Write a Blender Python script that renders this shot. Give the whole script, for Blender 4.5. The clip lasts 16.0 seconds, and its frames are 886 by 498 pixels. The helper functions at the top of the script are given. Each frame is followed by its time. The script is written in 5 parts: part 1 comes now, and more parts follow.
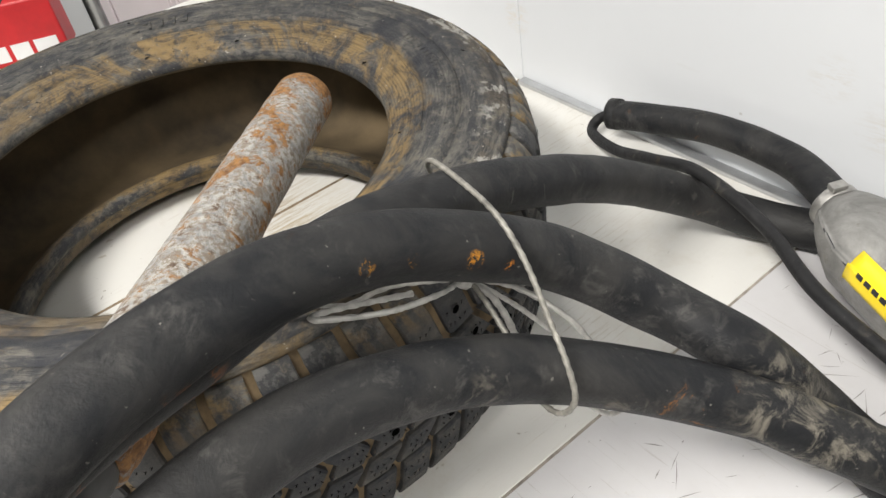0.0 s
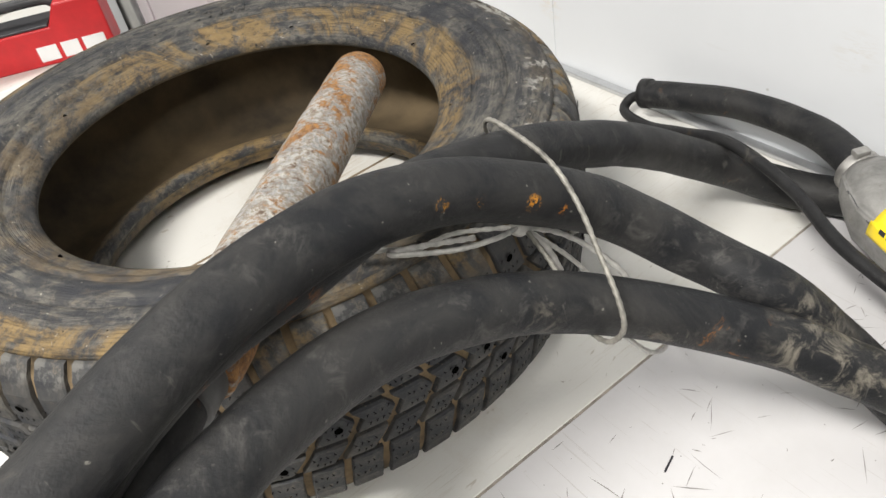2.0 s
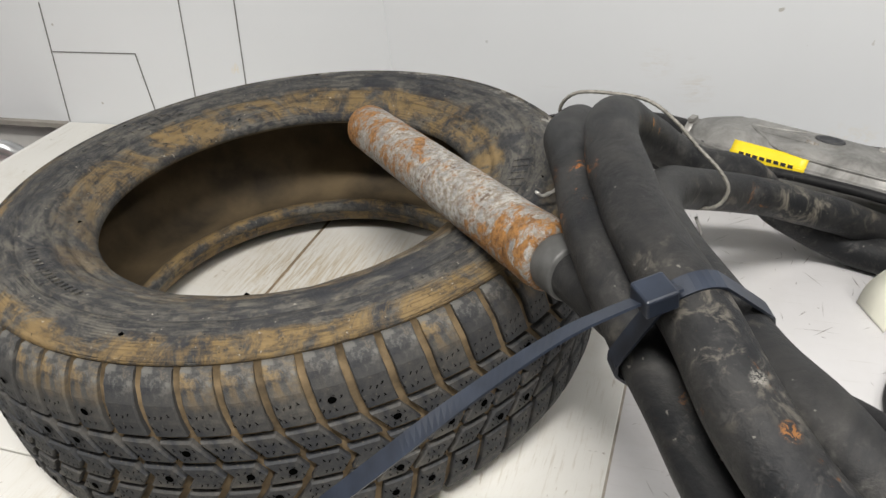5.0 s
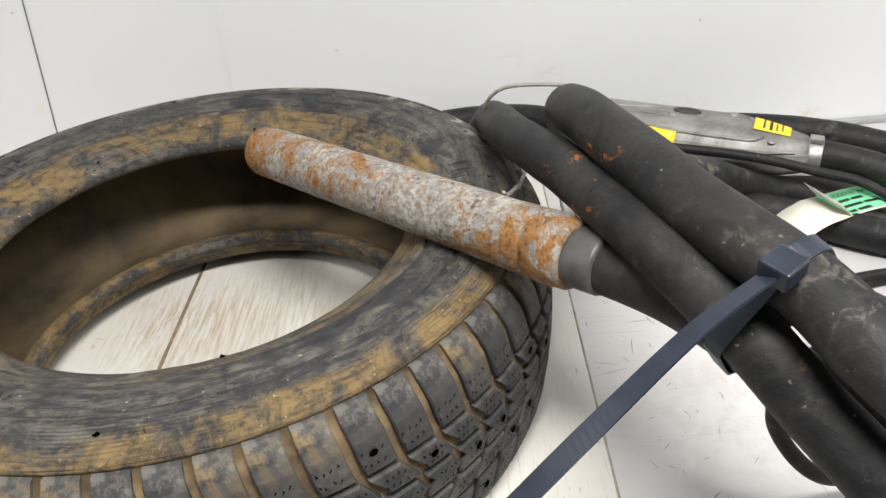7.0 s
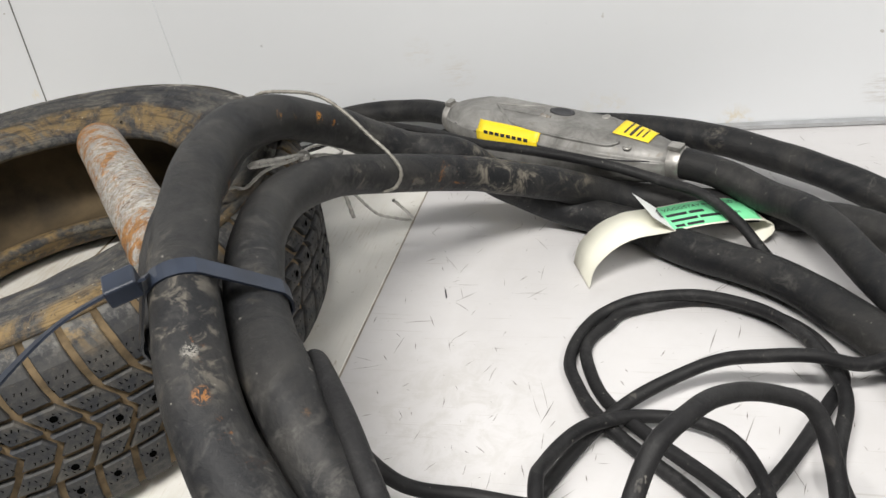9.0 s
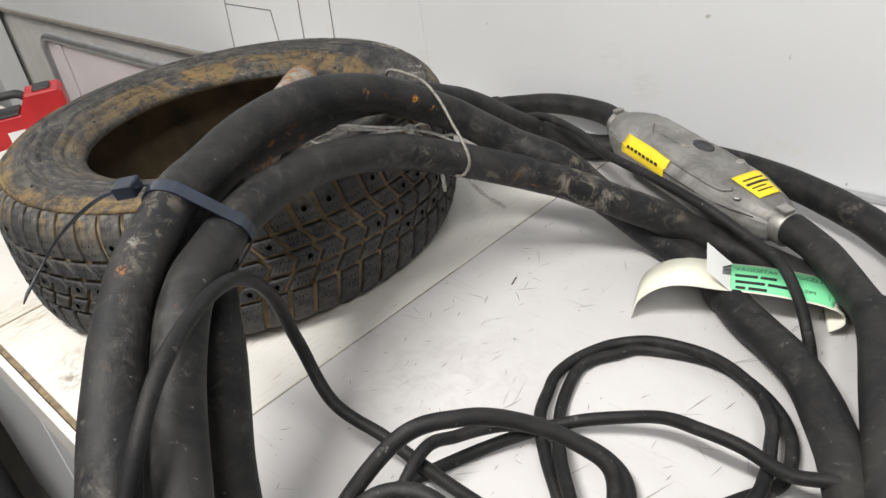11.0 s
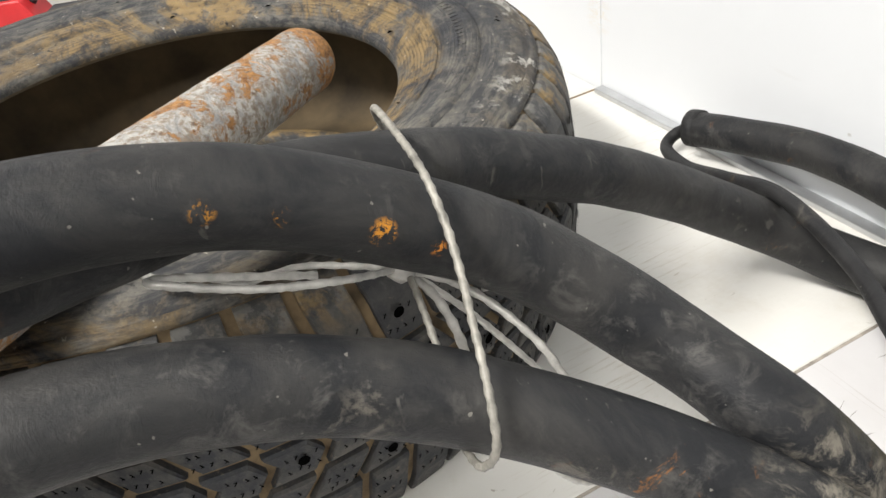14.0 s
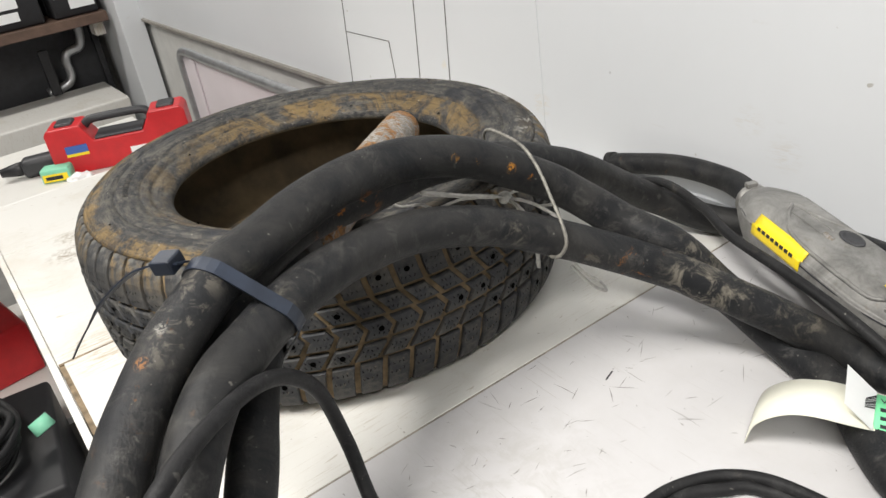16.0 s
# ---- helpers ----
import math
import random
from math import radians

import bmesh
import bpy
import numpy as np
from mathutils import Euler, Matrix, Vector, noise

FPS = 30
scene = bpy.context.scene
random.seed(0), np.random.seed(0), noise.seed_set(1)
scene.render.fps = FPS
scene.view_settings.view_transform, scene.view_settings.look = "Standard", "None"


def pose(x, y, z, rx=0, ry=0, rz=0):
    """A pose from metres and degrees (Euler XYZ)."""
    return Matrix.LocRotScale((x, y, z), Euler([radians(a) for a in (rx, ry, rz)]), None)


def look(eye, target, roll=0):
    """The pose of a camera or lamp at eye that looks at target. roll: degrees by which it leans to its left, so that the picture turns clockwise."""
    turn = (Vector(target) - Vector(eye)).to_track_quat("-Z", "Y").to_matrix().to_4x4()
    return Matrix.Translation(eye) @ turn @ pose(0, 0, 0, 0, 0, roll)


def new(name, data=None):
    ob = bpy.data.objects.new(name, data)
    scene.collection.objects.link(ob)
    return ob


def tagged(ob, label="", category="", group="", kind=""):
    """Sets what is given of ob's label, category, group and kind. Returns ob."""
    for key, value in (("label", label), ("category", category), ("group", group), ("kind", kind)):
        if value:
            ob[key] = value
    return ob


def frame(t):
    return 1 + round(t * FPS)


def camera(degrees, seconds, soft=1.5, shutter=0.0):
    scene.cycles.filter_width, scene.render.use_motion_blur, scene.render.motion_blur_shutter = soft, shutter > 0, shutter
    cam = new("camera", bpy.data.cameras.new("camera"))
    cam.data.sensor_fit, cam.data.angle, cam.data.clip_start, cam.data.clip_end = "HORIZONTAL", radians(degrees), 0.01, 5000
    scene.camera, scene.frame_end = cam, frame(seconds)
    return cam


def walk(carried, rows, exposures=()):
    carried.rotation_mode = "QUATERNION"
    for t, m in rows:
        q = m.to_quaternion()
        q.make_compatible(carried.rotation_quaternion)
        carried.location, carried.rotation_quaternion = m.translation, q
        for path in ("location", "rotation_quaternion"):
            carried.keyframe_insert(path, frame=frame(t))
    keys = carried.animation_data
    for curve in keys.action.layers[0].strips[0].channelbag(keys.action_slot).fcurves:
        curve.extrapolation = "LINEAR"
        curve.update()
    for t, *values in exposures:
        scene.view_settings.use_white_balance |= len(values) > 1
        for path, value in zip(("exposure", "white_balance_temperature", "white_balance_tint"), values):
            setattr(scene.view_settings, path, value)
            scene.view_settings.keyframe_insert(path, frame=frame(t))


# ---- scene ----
cam = camera(59.5, 16.0)
PATH = [
    (0, (0.647, -0.147, 0.583), (-0.632, 0.672, -0.718), -10.1),
    (0.5, (0.624, -0.078, 0.546), (-0.713, 0.599, -0.778), -14.4),
    (1, (0.605, -0.079, 0.525), (-0.728, 0.543, -0.831), -15.3),
    (1.5, (0.613, -0.085, 0.537), (-0.719, 0.552, -0.813), -14.3),
    (2, (0.683, -0.212, 0.595), (-0.63, 0.573, -0.694), -11.5),
    (2.5, (0.752, -0.422, 0.645), (-0.491, 0.586, -0.554), -8.7),
    (3, (0.797, -0.604, 0.692), (-0.368, 0.584, -0.417), -7.0),
    (3.5, (0.781, -0.629, 0.67), (-0.325, 0.654, -0.394), -6.4),
    (4, (0.675, -0.766, 0.671), (-0.298, 0.636, -0.372), -5.7),
    (4.5, (0.542, -0.823, 0.632), (-0.272, 0.672, -0.418), -6.1),
    (5, (0.426, -0.678, 0.597), (-0.215, 0.889, -0.469), -6.4),
    (5.2, (0.4, -0.636, 0.59), (-0.154, 0.956, -0.486), -6.1),
    (7.3, (0.23, -0.672, 0.592), (0.191, 1.002, -0.501), -5.6),
    (7.5, (0.243, -0.675, 0.586), (0.217, 1.0, -0.506), -6.0),
    (8, (0.363, -0.696, 0.591), (0.343, 0.973, -0.51), -7.4),
    (8.5, (0.595, -0.705, 0.593), (0.382, 0.955, -0.503), -9.1),
    (9, (0.713, -0.637, 0.583), (0.163, 0.945, -0.509), -10.8),
    (9.2, (0.729, -0.592, 0.583), (0.038, 0.935, -0.508), -11.4),
    (11.3, (1.068, -0.548, 0.622), (-0.226, 0.566, -0.42), -9.0),
    (11.5, (1.048, -0.563, 0.625), (-0.233, 0.571, -0.411), -7.8),
    (12, (0.99, -0.515, 0.616), (-0.311, 0.617, -0.396), -5.7),
    (12.5, (0.892, -0.306, 0.599), (-0.502, 0.717, -0.406), -5.5),
    (13, (0.79, -0.143, 0.544), (-0.677, 0.71, -0.513), -6.8),
    (13.5, (0.678, -0.055, 0.472), (-0.809, 0.643, -0.668), -8.1),
    (14, (0.629, -0.028, 0.46), (-0.865, 0.589, -0.718), -9.5),
    (14.5, (0.666, -0.066, 0.498), (-0.83, 0.553, -0.676), -10.1),
    (15, (0.817, -0.255, 0.576), (-0.674, 0.423, -0.57), -9.6),
    (15.5, (0.959, -0.372, 0.615), (-0.543, 0.434, -0.431), -9.4),
    (16, (0.982, -0.433, 0.616), (-0.507, 0.494, -0.346), -9.1),
]
walk(cam, [(t, look(eye, target, roll)) for t, eye, target, roll in PATH],
     [(0, 0.45), (1.5, 0.68), (2.6, 0.12), (3.5, 0.05), (4.5, -0.06), (5, 0.04), (7.5, 0.3), (8.5, 0.15), (9, 0.12), (12, 0.1), (13.3, 0.58), (14.5, 0.82), (15.4, 0.32), (16, 0.22)])

# ---- light: unseen overhead area lights, a key placed from cast shadows and two fills ----
world = bpy.data.worlds.new("world")
world.use_nodes = True
world.node_tree.nodes["Background"].inputs["Color"].default_value = (0.75, 0.8, 0.85, 1)
world.node_tree.nodes["Background"].inputs["Strength"].default_value = 0.03
scene.world = world


def overhead_light(x, y, z, length, turn, power):
    data = bpy.data.lights.new("overhead_area_light", "AREA")
    data.shape, data.size, data.size_y = "RECTANGLE", length, 0.18
    data.energy, data.color = power, (1.0, 0.97, 0.925)
    ob = new("overhead_area_light", data)
    ob.matrix_world = pose(x, y, z, 0, 0, turn)
    return ob


overhead_light(0.5, -0.9, 1.78, 0.9, 0, 51)
# added fill lights: one for the tread's right side, one for the far left
overhead_light(1.75, -1.1, 1.78, 1.8, 90, 24)
overhead_light(-2.2, -0.9, 1.78, 1.8, 90, 36)

WALL_Y = 0.548  # face of the wall behind the table


# ---- material helpers ----
class Mat:
    """A small builder round a Principled node tree."""

    def __init__(self, name, rough=0.5, metal=0.0, spec=0.5):
        self.m = bpy.data.materials.new(name)
        self.m.use_nodes = True
        self.nt = self.m.node_tree
        self.b = self.nt.nodes["Principled BSDF"]
        self.b.inputs["Roughness"].default_value = rough
        self.b.inputs["Metallic"].default_value = metal
        self.b.inputs["Specular IOR Level"].default_value = spec
        self.co = self.nt.nodes.new("ShaderNodeTexCoord")

    def node(self, kind, **kw):
        n = self.nt.nodes.new(kind)
        for k, v in kw.items():
            n.inputs[k].default_value = v
        return n

    def link(self, a, b):
        self.nt.links.new(a, b)

    def coords(self, scale=(1, 1, 1)):
        mp = self.nt.nodes.new("ShaderNodeMapping")
        mp.inputs["Scale"].default_value = scale
        self.link(self.co.outputs["Object"], mp.inputs["Vector"])
        return mp.outputs["Vector"]

    def noise(self, scale, detail=5, rough=0.6, stretch=(1, 1, 1), warp=0.0):
        n = self.node("ShaderNodeTexNoise", Scale=scale, Detail=detail, Roughness=rough, Distortion=warp)
        self.link(self.coords(stretch), n.inputs["Vector"])
        return n.outputs["Fac"]

    def ramp(self, fac, lo, hi):
        n = self.node("ShaderNodeMapRange")
        n.inputs["From Min"].default_value, n.inputs["From Max"].default_value = lo, hi
        self.link(fac, n.inputs["Value"])
        return n.outputs["Result"]

    def mul(self, a, b, op="MULTIPLY"):
        n = self.nt.nodes.new("ShaderNodeMath")
        n.operation = op
        for i, v in enumerate((a, b)):
            if isinstance(v, (int, float)):
                n.inputs[i].default_value = v
            else:
                self.link(v, n.inputs[i])
        return n.outputs[0]

    def mix(self, fac, a, b):
        n = self.nt.nodes.new("ShaderNodeMix")
        n.data_type = "RGBA"
        for i, v in ((6, a), (7, b)):
            if isinstance(v, tuple):
                n.inputs[i].default_value = (*v, 1)
            else:
                self.link(v, n.inputs[i])
        if isinstance(fac, (int, float)):
            n.inputs[0].default_value = fac
        else:
            self.link(fac, n.inputs[0])
        return n.outputs[2]

    def color(self, c):
        if isinstance(c, tuple):
            self.b.inputs["Base Color"].default_value = (*c, 1)
        else:
            self.link(c, self.b.inputs["Base Color"])
        return self

    def rough(self, fac, lo, hi):
        n = self.node("ShaderNodeMapRange")
        n.inputs["To Min"].default_value, n.inputs["To Max"].default_value = lo, hi
        self.link(fac, n.inputs["Value"])
        self.link(n.outputs["Result"], self.b.inputs["Roughness"])
        return self

    def bump(self, height, strength=0.3, distance=0.001):
        n = self.node("ShaderNodeBump", Strength=strength, Distance=distance)
        self.link(height, n.inputs["Height"])
        self.link(n.outputs["Normal"], self.b.inputs["Normal"])
        return self

    def xyz(self):
        n = self.nt.nodes.new("ShaderNodeSeparateXYZ")
        self.link(self.co.outputs["Object"], n.inputs["Vector"])
        return n.outputs


def plain(name, c, rough=0.5, metal=0.0, vary=0.12, scale=30.0, bump=0.1):
    a = Mat(name, rough, metal)
    n = a.noise(scale)
    a.color(a.mix(a.ramp(n, 0.3, 0.7), tuple(v * (1 - vary) for v in c), tuple(min(v * (1 + vary), 1) for v in c)))
    a.rough(n, max(rough - 0.1, 0.02), min(rough + 0.1, 1))
    if bump:
        a.bump(a.noise(scale * 8), bump, 0.0005)
    return a.m


def make_rubber(name, base, dust, stain, dust_amount=0.5, marks=()):
    """Black hose rubber: brownish dust in patches, scuffs, flaked lime, ochre spots."""
    a = Mat(name, 0.6, 0, 0.24)
    big, mid, fine = a.noise(9, 8, 0.72, warp=1.0), a.noise(52, 8, 0.78, warp=0.5), a.noise(260, 3)
    c = a.mix(a.mul(a.ramp(big, 0.42, 0.64), dust_amount), base, dust)
    c = a.mix(a.mul(a.mul(a.ramp(mid, 0.52, 0.66), a.ramp(a.noise(14, 4, 0.6), 0.42, 0.60)), 0.7), c, tuple(v * 1.9 for v in dust))
    c = a.mix(a.mul(a.mul(a.ramp(a.noise(60, 6, 0.7, warp=0.6), 0.52, 0.60), a.ramp(a.noise(8, 3), 0.62, 0.70)), 0.6), c, (0.13, 0.118, 0.098))
    spots = a.mul(a.ramp(a.noise(38, 7, 0.78, warp=1.0), 0.60, 0.66), a.ramp(a.noise(7, 3), 0.56, 0.66))
    c = a.mix(a.mul(spots, 0.8), c, stain)
    c = a.mix(a.mul(a.ramp(a.noise(190, 2, 0.5), 0.73, 0.76), 0.6), c, (0.20, 0.19, 0.17))
    c = a.mix(a.mul(a.ramp(a.noise(90, 3, 0.6, (1, 1, 0.2), 0.5), 0.68, 0.72), 0.5), c, (0.10, 0.095, 0.085))
    for (x, y, z), rad, lo, hi, tone in marks:
        d = a.nt.nodes.new("ShaderNodeVectorMath")
        d.operation = "DISTANCE"
        a.link(a.co.outputs["Object"], d.inputs[0])
        d.inputs[1].default_value = (x, y, z)
        near = a.mul(1.0, a.ramp(d.outputs["Value"], rad * 0.55, rad), "SUBTRACT")
        c = a.mix(a.mul(a.mul(near, a.ramp(a.noise(42 if rad > 0.02 else 240, 7, 0.75, warp=0.8), lo, hi)), 0.8), c, tone)
    a.color(c).rough(mid, 0.40, 0.68)
    return a.bump(a.mul(a.mul(big, 0.9), a.mul(mid, a.mul(fine, 0.35), "ADD"), "ADD"), 0.5, 0.0020).m


RUBBER = make_rubber("hose_rubber", (0.0105, 0.0112, 0.0128), (0.042, 0.0405, 0.038), (0.20, 0.08, 0.018), 0.7,
                     (((0.528, 0.195, 0.140), 0.07, 0.49, 0.62, (0.19, 0.172, 0.14)), ((0.59, 0.262, 0.093), 0.05, 0.52, 0.64, (0.14, 0.125, 0.10)),
                      ((0.364, 0.055, 0.273), 0.0075, 0.50, 0.53, (0.60, 0.25, 0.02)), ((0.366, 0.078, 0.256), 0.0055, 0.52, 0.56, (0.55, 0.2, 0.02)),
                      ((0.362, 0.016, 0.295), 0.006, 0.54, 0.60, (0.34, 0.15, 0.02)), ((0.360, -0.012, 0.309), 0.0065, 0.52, 0.58, (0.42, 0.19, 0.02)),
                      ((0.325, -0.15, 0.30), 0.06, 0.56, 0.60, (0.45, 0.15, 0.02)), ((0.457, -0.358, 0.321), 0.006, 0.46, 0.52, (0.22, 0.21, 0.19)),
                      ((0.473, -0.381, 0.311), 0.007, 0.50, 0.58, (0.26, 0.11, 0.03)), ((0.521, -0.367, 0.283), 0.007, 0.52, 0.60, (0.2, 0.09, 0.02)),
                      ((0.45, -0.27, 0.315), 0.03, 0.52, 0.66, (0.10, 0.092, 0.075))))
CABLE = make_rubber("cable_rubber", (0.009, 0.009, 0.010), (0.03, 0.03, 0.03), (0.07, 0.05, 0.03), 0.5)


def make_tyre_rubber(name, mud_amount, base=(0.026, 0.027, 0.030)):
    """Tyre rubber: mould rings, dried ochre mud in two ragged bands, grey dust, black wet-looking patches."""
    a = Mat(name, 0.75, 0, 0.4)
    p = a.xyz()
    r = a.mul(a.mul(a.mul(p[0], p[0]), a.mul(p[1], p[1]), "ADD"), 0.5, "POWER")
    ang = a.mul(p[1], p[0], "ARCTAN2")

    def polar(kr, ka, detail, rough):
        vec = a.nt.nodes.new("ShaderNodeCombineXYZ")
        a.link(a.mul(r, kr), vec.inputs[0])
        a.link(a.mul(ang, ka), vec.inputs[1])
        a.link(a.mul(p[2], 60.0), vec.inputs[2])
        n = a.node("ShaderNodeTexNoise", Scale=1.0, Detail=detail, Roughness=rough, Distortion=0.4)
        a.link(vec.outputs[0], n.inputs["Vector"])
        return n.outputs["Fac"]
    streak, smear = polar(150.0, 9.0, 8.0, 0.75), polar(60.0, 5.0, 6.0, 0.7)
    wob = a.mul(a.mul(a.noise(16, 8, 0.72, warp=0.8), 0.5, "SUBTRACT"), 0.040)
    rr = a.mul(r, wob, "ADD")
    ring = a.mul(a.ramp(rr, 0.212, 0.217), a.mul(1.0, a.ramp(rr, 0.246, 0.254), "SUBTRACT"))
    rim = a.mul(a.ramp(rr, 0.304, 0.310), a.mul(1.0, a.ramp(rr, 0.334, 0.346), "SUBTRACT"))
    # the side that lay lowest in the mud carries it on the shoulder, the rest of the round near the bead
    front = a.ramp(a.mul(p[1], a.mul(a.mul(a.noise(5, 4), 0.5, "SUBTRACT"), 0.3), "ADD"), 0.02, -0.16)
    ring = a.mul(ring, a.mul(1.0, a.mul(front, 0.65), "SUBTRACT"))
    rim = a.mul(rim, a.mul(a.mul(front, 0.85), 0.15, "ADD"))
    patch = a.mul(a.ramp(a.noise(10, 9, 0.75, warp=1.2), 0.42, 0.52), a.ramp(a.noise(45, 7, 0.75), 0.36, 0.48))
    loose = a.mul(a.ramp(a.noise(7, 8, 0.72, warp=1.0), 0.60, 0.66), a.ramp(smear, 0.48, 0.56))
    band = a.mul(a.mul(ring, rim, "MAXIMUM"), patch)
    mud = a.mul(a.mul(a.mul(band, a.mul(loose, 0.35), "MAXIMUM"), a.ramp(streak, 0.32, 0.48)), mud_amount)
    worn = a.mul(a.mul(a.ramp(r, 0.298, 0.312), a.ramp(p[1], 0.02, 0.16)), a.ramp(a.noise(34, 7, 0.72, (1, 1, 2)), 0.54, 0.60))
    grey = a.mul(a.ramp(streak, 0.44, 0.58), a.ramp(a.noise(13, 8, 0.75, warp=0.5), 0.38, 0.54))
    c = a.mix(a.mul(grey, 0.7), base, (0.15, 0.140, 0.118))
    c = a.mix(a.mul(a.ramp(a.noise(85, 7, 0.78), 0.53, 0.63), 0.55), c, (0.15, 0.132, 0.10))
    c = a.mix(a.mul(a.ramp(a.noise(8, 8, 0.7, warp=1.1), 0.54, 0.60), 0.75), c, (0.015, 0.017, 0.023))
    c = a.mix(a.mul(mud, 0.9), c, a.mix(a.noise(60, 7, 0.75), (0.11, 0.072, 0.030), (0.33, 0.225, 0.095)))
    c = a.mix(a.mul(worn, 0.75), c, (0.36, 0.35, 0.32))
    wave = a.mul(a.mul(r, 2100.0), 0.0, "SINE")
    lines = a.mul(a.ramp(wave, 0.55, 0.95), a.ramp(a.noise(6, 3), 0.46, 0.56))
    c = a.mix(a.mul(lines, 0.35), c, (0.012, 0.012, 0.013))
    c = a.mix(a.mul(a.ramp(a.noise(150, 4, 0.7), 0.67, 0.71), 0.85), c, (0.42, 0.39, 0.33))
    c = a.mix(a.mul(a.ramp(a.noise(95, 3, 0.6), 0.68, 0.71), 0.9), c, (0.006, 0.006, 0.006))
    a.color(c).rough(a.noise(22, 6, 0.7), 0.40, 0.95)
    h = a.mul(a.mul(a.noise(55, 8, 0.78), a.mul(streak, 0.6), "ADD"), a.mul(lines, -0.35), "ADD")
    return a.bump(a.mul(h, a.mul(mud, 0.4), "ADD"), 0.8, 0.0022).m


SIDEWALL = make_tyre_rubber("tyre_sidewall_rubber", 1.0)


def make_tread():
    a = Mat("tyre_tread_rubber", 0.7, 0, 0.35)
    info = a.nt.nodes.new("ShaderNodeObjectInfo")
    p = a.xyz()
    top = a.mul(a.ramp(p[2], 0.180, 0.206), a.ramp(a.noise(30, 6, 0.72, warp=0.8), 0.44, 0.58))
    keep = a.mul(top, a.ramp(info.outputs["Random"], 0.25, 0.6))
    dust = a.mul(a.ramp(a.noise(38, 7, 0.75), 0.42, 0.66), a.mul(a.mul(info.outputs["Random"], 0.6), 0.3, "ADD"))
    c = a.mix(dust, (0.028, 0.030, 0.034), (0.115, 0.106, 0.09))
    worn = a.mul(a.ramp(p[2], 0.188, 0.202), a.ramp(a.noise(34, 7, 0.72), 0.56, 0.62))
    c = a.mix(a.mul(worn, 0.25), c, (0.30, 0.29, 0.26))
    c = a.mix(a.mul(keep, 0.75), c, a.mix(a.noise(60), (0.13, 0.083, 0.032), (0.34, 0.235, 0.10)))
    c = a.mix(a.mul(a.ramp(a.noise(110, 5, 0.75), 0.60, 0.68), 0.55), c, (0.16, 0.135, 0.10))
    a.color(c).rough(a.noise(60), 0.45, 0.9)
    return a.bump(a.mul(a.noise(80, 6, 0.75), a.mul(a.noise(420, 2), 0.3), "ADD"), 0.55, 0.0016).m


TREAD = make_tread()
GROOVE = plain("muddy_groove", (0.145, 0.103, 0.056), 0.9, 0, 0.6, 40, 0.6)
INNER = plain("tyre_inside", (0.074, 0.053, 0.028), 0.8, 0, 0.8, 9, 0.4)
# near-black without gloss: shade inside cuts and stud holes put into the colour
PIT_SHADE = plain("sipe_shade_black", (0.002, 0.002, 0.002), 1.0, 0, 0.1, 60, 0)
PIT_SHADE.node_tree.nodes["Principled BSDF"].inputs["Specular IOR Level"].default_value = 0.0
STUD = plain("stud_hole", (0.02, 0.02, 0.02), 0.6, 0.4, 0.2, 200, 0)


def make_rusty():
    a = Mat("rusty_galvanised_steel", 0.7, 0.0, 0.4)
    big = a.noise(17, 8, 0.75, warp=0.9)
    mid = a.noise(62, 8, 0.78, warp=0.6)
    fine = a.noise(190, 6, 0.75)
    zinc = a.mix(a.ramp(mid, 0.38, 0.60), (0.20, 0.20, 0.20), (0.50, 0.485, 0.45))
    zinc = a.mix(a.mul(a.ramp(fine, 0.47, 0.56), 0.8), zinc, (0.20, 0.15, 0.10))
    zinc = a.mix(a.mul(a.ramp(a.noise(95, 5, 0.7), 0.60, 0.66), 0.8), zinc, (0.09, 0.05, 0.03))
    rust = a.mix(a.ramp(fine, 0.36, 0.62), (0.11, 0.048, 0.017), (0.38, 0.185, 0.055))
    p = a.xyz()
    tip = a.mul(1.0, a.ramp(p[0], 0.0, 0.07), "SUBTRACT")
    end = a.ramp(p[0], 0.385, 0.400)
    mask = a.ramp(a.mul(a.mul(big, a.mul(mid, 0.8), "ADD"), a.mul(a.mul(tip, 0.24), a.mul(end, 0.13), "ADD"), "ADD"), 0.94, 1.01)
    c = a.mix(mask, zinc, rust)
    bright = a.mul(a.mul(a.ramp(a.noise(36, 6, 0.8, warp=0.6), 0.60, 0.66), a.ramp(big, 0.48, 0.58)), 0.9)
    c = a.mix(bright, c, (0.60, 0.25, 0.03))
    a.color(c).rough(mid, 0.45, 0.85)
    return a.bump(a.mul(a.mul(mid, 0.9), a.mul(fine, 0.8), "ADD"), 1.0, 0.0028).m


RUSTY = make_rusty()


def add_marks(a, c, marks):
    """Stains of their own shape at given spots: place, reach, noise scale, stretch, tone."""
    for spot, rad, scale, stretch, tone in marks:
        d = a.nt.nodes.new("ShaderNodeVectorMath")
        d.operation = "DISTANCE"
        a.link(a.co.outputs["Object"], d.inputs[0])
        d.inputs[1].default_value = spot
        near = a.mul(1.0, a.ramp(d.outputs["Value"], rad * 0.3, rad), "SUBTRACT")
        c = a.mix(a.mul(a.mul(near, a.ramp(a.noise(scale, 7, 0.75, stretch, 0.6), 0.46, 0.60)), 0.85), c, tone)
    return c


